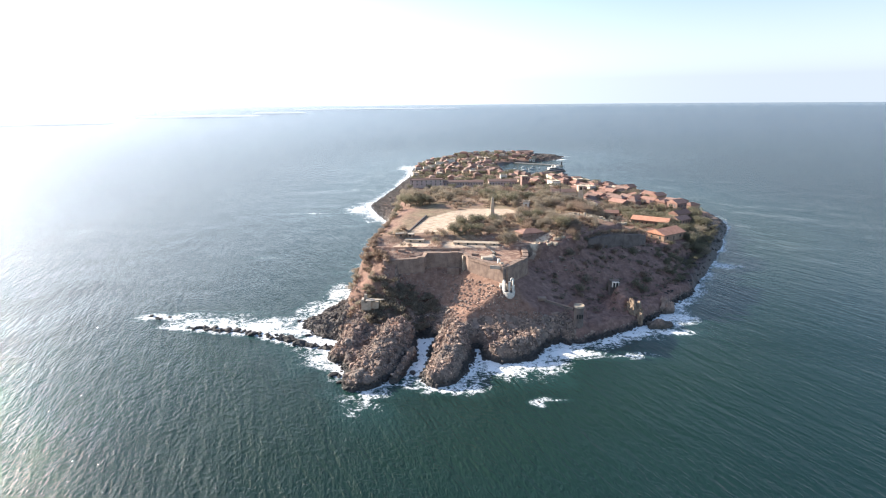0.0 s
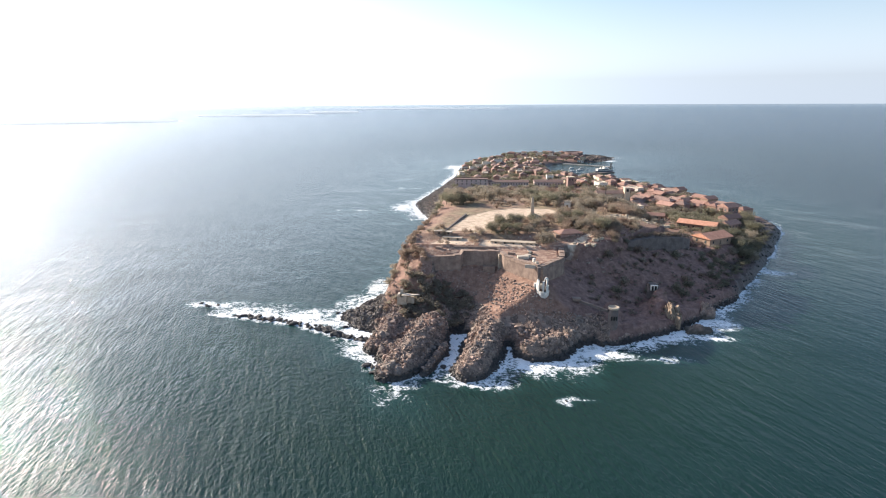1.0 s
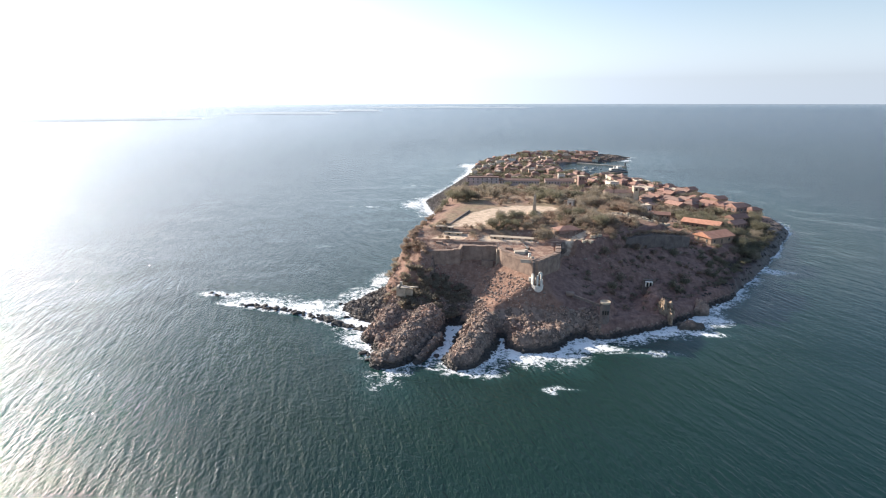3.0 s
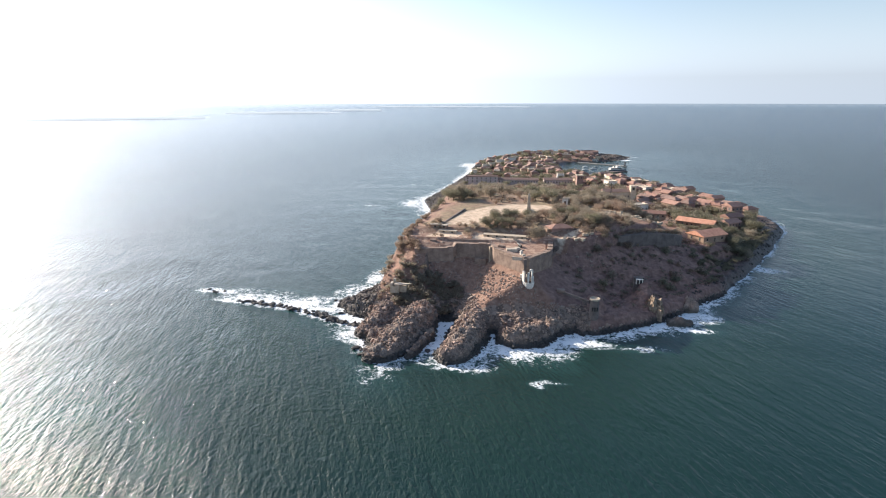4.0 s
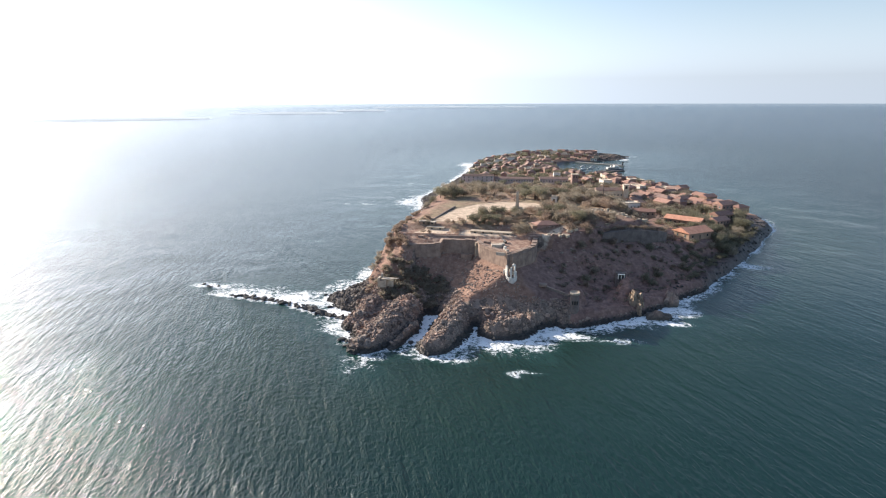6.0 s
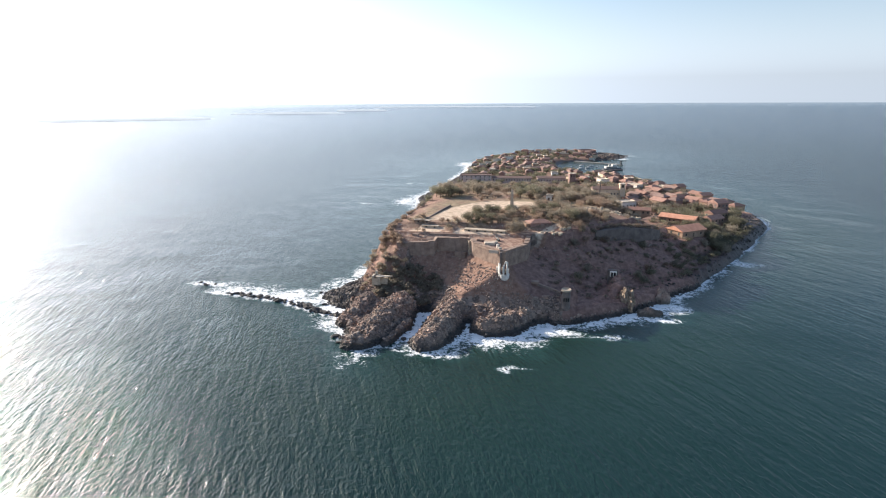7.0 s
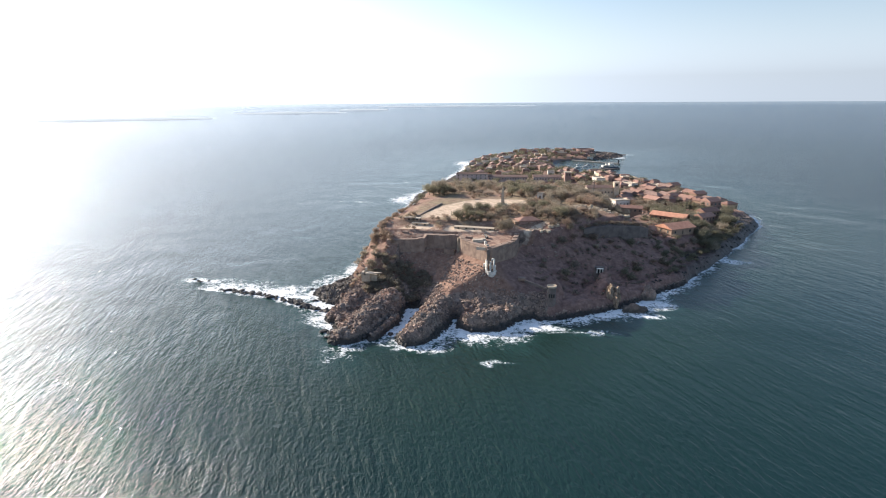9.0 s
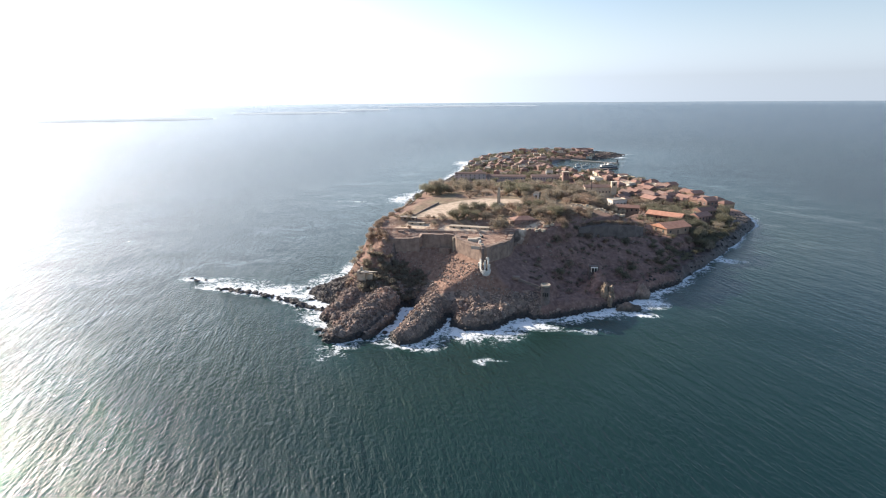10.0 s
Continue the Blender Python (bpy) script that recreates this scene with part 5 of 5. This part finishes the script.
def plant(kind, x, y, size, z=None):
    z = ground_at(x, y) if z is None else z
    m = pose(x, y, z - 0.1, 0, 0, rng.random() * 360) @ Matrix.Diagonal((size, size, size * rng.uniform(0.85, 1.15), 1))
    if kind.name not in first_use:
        first_use.add(kind.name)
        kind.matrix_basis = m
        return
    made = copy_thing(kind, Matrix())
    made.matrix_basis = m


def clear(x, y, gap):
    return all(math.hypot(x - a, y - b) > 0.5 * c + gap for a, b, c in placed)


def grove(count, x0, x1, y0, y1, kinds, ok, seed, lo=0.7, hi=1.2, gap=1.0):
    r = random.Random(seed)
    made = 0
    for _ in range(count * 12):
        if made >= count:
            break
        x, y = r.uniform(x0, x1), r.uniform(y0, y1)
        if not ok(x, y) or not clear(x, y, gap):
            continue
        plant(r.choice(kinds), x, y, r.uniform(lo, hi))
        made += 1


def at(ring, x, y):
    return float(inside_by(np.array([x]), np.array([y]), ring)[0])


def open_ground(x, y):
    return at(COAST, x, y) > 6 and at(PLAZA, x, y) < -3 and not (12 < x < 42 and 296 < y < 326) and not (84 < x < 130 and 405 < y < 490) and not (60 < x < 98 and 292 < y < 312) and not (36 < x < 54 and 250 < y < 264) and not (48 < x < 55 and 318 < y < 334)


T_DRY, T_GREEN, T_BROWN, T_TALL = KINDS


def woods(name, count, x0, x1, y0, y1, ok, seed, material, label, share, lo=0.8, hi=1.3, leaves=420, leaf=0.44):
    """Far woods: many crowns with their trunks, joined."""
    trunks, crowns = [], []
    for k in range(3):
        t_me, c_me = tree_meshes(90 + k, 6.5, 8.6, leaf, leaves, 11)
        for me, store_ in ((t_me, trunks), (c_me, crowns)):
            v = np.empty(len(me.vertices) * 3)
            me.vertices.foreach_get("co", v)
            store_.append((v.reshape(-1, 3), np.array([f.vertices[:] for f in me.polygons])))
    r = random.Random(seed)
    vs, fs, mats, n, made = [], [], [], 0, 0
    for _ in range(count * 12):
        if made >= count:
            break
        x, y = r.uniform(x0, x1), r.uniform(y0, y1)
        if not ok(x, y) or not clear(x, y, 0.5) or (share and bumps(np.array([x]), np.array([y]), 22, seed)[0] < share):
            continue
        made += 1
        k, size, a, z = made % 3, r.uniform(lo, hi), r.random() * 6.3, ground_at(x, y) - 0.2
        ca, sa = math.cos(a) * size, math.sin(a) * size
        for i, (v, f) in enumerate((trunks[k], crowns[k])):
            vs.append(np.stack([x + v[:, 0] * ca - v[:, 1] * sa, y + v[:, 0] * sa + v[:, 1] * ca, z + v[:, 2] * size * 0.9], 1))
            fs.append(f + n)
            mats.append(np.full(len(f), i))
            n += len(v)
    me = bpy.data.meshes.new(name)
    me.from_pydata(np.concatenate(vs).tolist(), [], np.concatenate(fs).tolist())
    me.materials.append(M_BARK)
    me.materials.append(material)
    me.polygons.foreach_set("material_index", np.concatenate(mats).astype(np.int32))
    return tagged(new(name, me), label, "trees", kind="stuff")


HILL = lambda x, y: open_ground(x, y) and at(PLATEAU, x, y) > 3
grove(34, -34, 34, 262.5, 276, [T_BROWN, BUSHES[2], BUSHES[0], BUSHES[2]], lambda x, y: HILL(x, y), 21, 0.55, 0.85)
grove(50, 2, 64, 270, 312, [T_DRY, T_BROWN, T_GREEN, T_BROWN], HILL, 22, 0.6, 1.05, 0.5)
grove(70, 34, 114, 276, 350, [T_DRY, T_BROWN, T_DRY, T_BROWN], HILL, 23, 0.7, 1.05, 0.5)
grove(20, 112, 136, 334, 362, [BUSHES[1], BUSHES[0]], lambda x, y: open_ground(x, y) and math.hypot(x - 131, y - 319) > 13, 54, 0.7, 1.1, 0.4)
grove(90, -36, 110, 338, 400, [T_DRY, T_DRY, T_GREEN, T_BROWN, T_TALL], open_ground, 24, 0.8, 1.2, 0.5)
grove(86, 138, 205, 300, 430, [T_GREEN, T_GREEN, T_GREEN, T_DRY], lambda x, y: at(COAST, x, y) > 12, 28, 0.7, 1.15, 0.5)
grove(44, 44, 150, 235, 330, BUSHES, lambda x, y: at(PLATEAU, x, y) < -2 and at(COAST, x, y) > 12, 29, 0.8, 1.5)
woods("gully_scrub", 80, -33, -3, 211, 231, lambda x, y: math.hypot((x + 18) / 15, (y - 221) / 10) < 1 + 0.3 * math.sin(3 * x), 30, M_LEAF, "dull olive scrub filling the gully under the fort", 0.0, 0.3, 0.55, 300, 0.7)
grove(40, -40, -22, 216, 250, [BUSHES[0], BUSHES[2], BUSHES[2]], lambda x, y: at(COAST, x, y) > 5 and at(PLATEAU, x, y) < -2, 43, 0.4, 0.9)
grove(72, -42, -24, 232, 420, [BUSHES[0], BUSHES[2], BUSHES[1], BUSHES[2]], lambda x, y: at(COAST, x, y) > 3 and at(PLATEAU, x, y) < 3, 31, 0.9, 1.6, 0.2)
grove(70, 44, 118, 250, 320, [T_BROWN, BUSHES[0], BUSHES[2], T_DRY], lambda x, y: -6.0 < at(PLATEAU, x, y) < 14 and x > 44 and open_ground(x, y), 41, 0.6, 0.95, 0.3)
for k, (x, y) in enumerate(((148, 321), (151, 327), (153, 334), (150, 316), (155, 341), (146.5, 312.5), (156, 322), (152, 311))):
    plant((T_GREEN, T_DRY, T_GREEN)[k % 3], x, y, 0.9 + 0.09 * (k % 3))
for k in range(16):
    u = k / 15
    plant((T_BROWN, BUSHES[2], BUSHES[0])[k % 3], 73 + 36 * u + rng.uniform(-1, 1), 271 + 21 * u + rng.uniform(-1, 1.5), (0.6, 1.0, 0.9)[k % 3], z=(25.5 - 3.6 * max(0, u - 0.5) * 2))
for kind, x, y, size in ((T_BROWN, -18.5, 250.5, 0.5), (BUSHES[2], -15.5, 250.2, 0.9), (T_BROWN, -2, 252.5, 0.6), (T_DRY, -3.5, 257.5, 0.6), (T_DRY, 29.5, 253.5, 0.95), (T_DRY, 33, 257, 0.9), (T_BROWN, 27.5, 258, 0.8),
                         (T_GREEN, 5.5, 265, 0.75), (T_GREEN, 11.5, 265.5, 0.8), (T_GREEN, 17.5, 266, 0.75), (T_DRY, 23, 265, 0.8), (BUSHES[1], 8.5, 263.5, 0.9), (BUSHES[1], 14.5, 263.8, 0.9), (BUSHES[0], 0.5, 263, 1.1)):
    plant(kind, x, y, size)
for x, y, size in ((166, 429, 1.0), (169.5, 430, 1.15), (173, 433, 1.05), (176, 437, 0.9), (163, 433, 0.85), (179, 431, 1.0)):
    plant(CYPRESS, x, y, size)
for k in range(9):
    plant(BUSHES[1 if k % 3 else 0], 124.0 + 2.0 * k, 356.6 - 1.36 * k, 0.8 + 0.12 * (k % 3))
woods("rim_scrub", 120, -40, -24, 240, 310, lambda x, y: -7 < at(PLATEAU, x, y) < 2.5, 71, M_LEAF_BROWN, "dry dark scrub along the western cliff rim", 0.0, 0.22, 0.5, 300, 0.6)
woods("gully_grass", 70, -33, -3, 211, 233, lambda x, y: math.hypot((x + 18) / 16, (y - 222) / 11) < 1.1, 72, M_LEAF, "dry olive tufts among the gully scrub", 0.0, 0.18, 0.36, 260, 0.9)
woods("underbrush", 170, 4, 112, 268, 352, HILL, 53, M_LEAF_BROWN, "dry brown underbrush between the hilltop trees", 0.0, 0.28, 0.5)
woods("slope_scrub", 330, 42, 150, 222, 330, lambda x, y: at(PLATEAU, x, y) < -1 and at(COAST, x, y) > 6, 59, M_LEAF, "thin dry scrub on the shaded eastern slope", 0.0, 0.12, 0.34, 70, 0.8)
woods("shore_scrub", 150, 112, 200, 248, 385, lambda x, y: 3.5 < at(COAST, x, y) < 22, 58, M_LEAF_GREEN, "dark scrub on the rocky eastern shore", 0.0, 0.25, 0.55)
woods("dry_woods", 230, -40, 150, 398, 570, open_ground, 24, M_LEAF, "dry olive-brown woodland between the hill and the town", 0.0, 0.6, 1.0)
woods("green_woods", 50, -36, 150, 398, 570, open_ground, 35, M_LEAF_GREEN, "dull green trees among the dry woodland", 0.3)
woods("bare_woods", 120, -36, 150, 398, 560, open_ground, 36, M_LEAF_BROWN, "half-bare brown trees among the woodland", 0.2, 0.6, 1.0)
woods("town_trees", 330, -36, 200, 570, 985, lambda x, y: open_ground(x, y) and not (x > 118 and y > 890), 37, M_LEAF_GREEN, "dull green trees between the town houses", 0.0, 0.7, 1.1)
woods("east_trees", 110, 118, 196, 425, 560, open_ground, 38, M_LEAF, "olive trees between the eastern houses", 0.0, 0.7, 1.0)
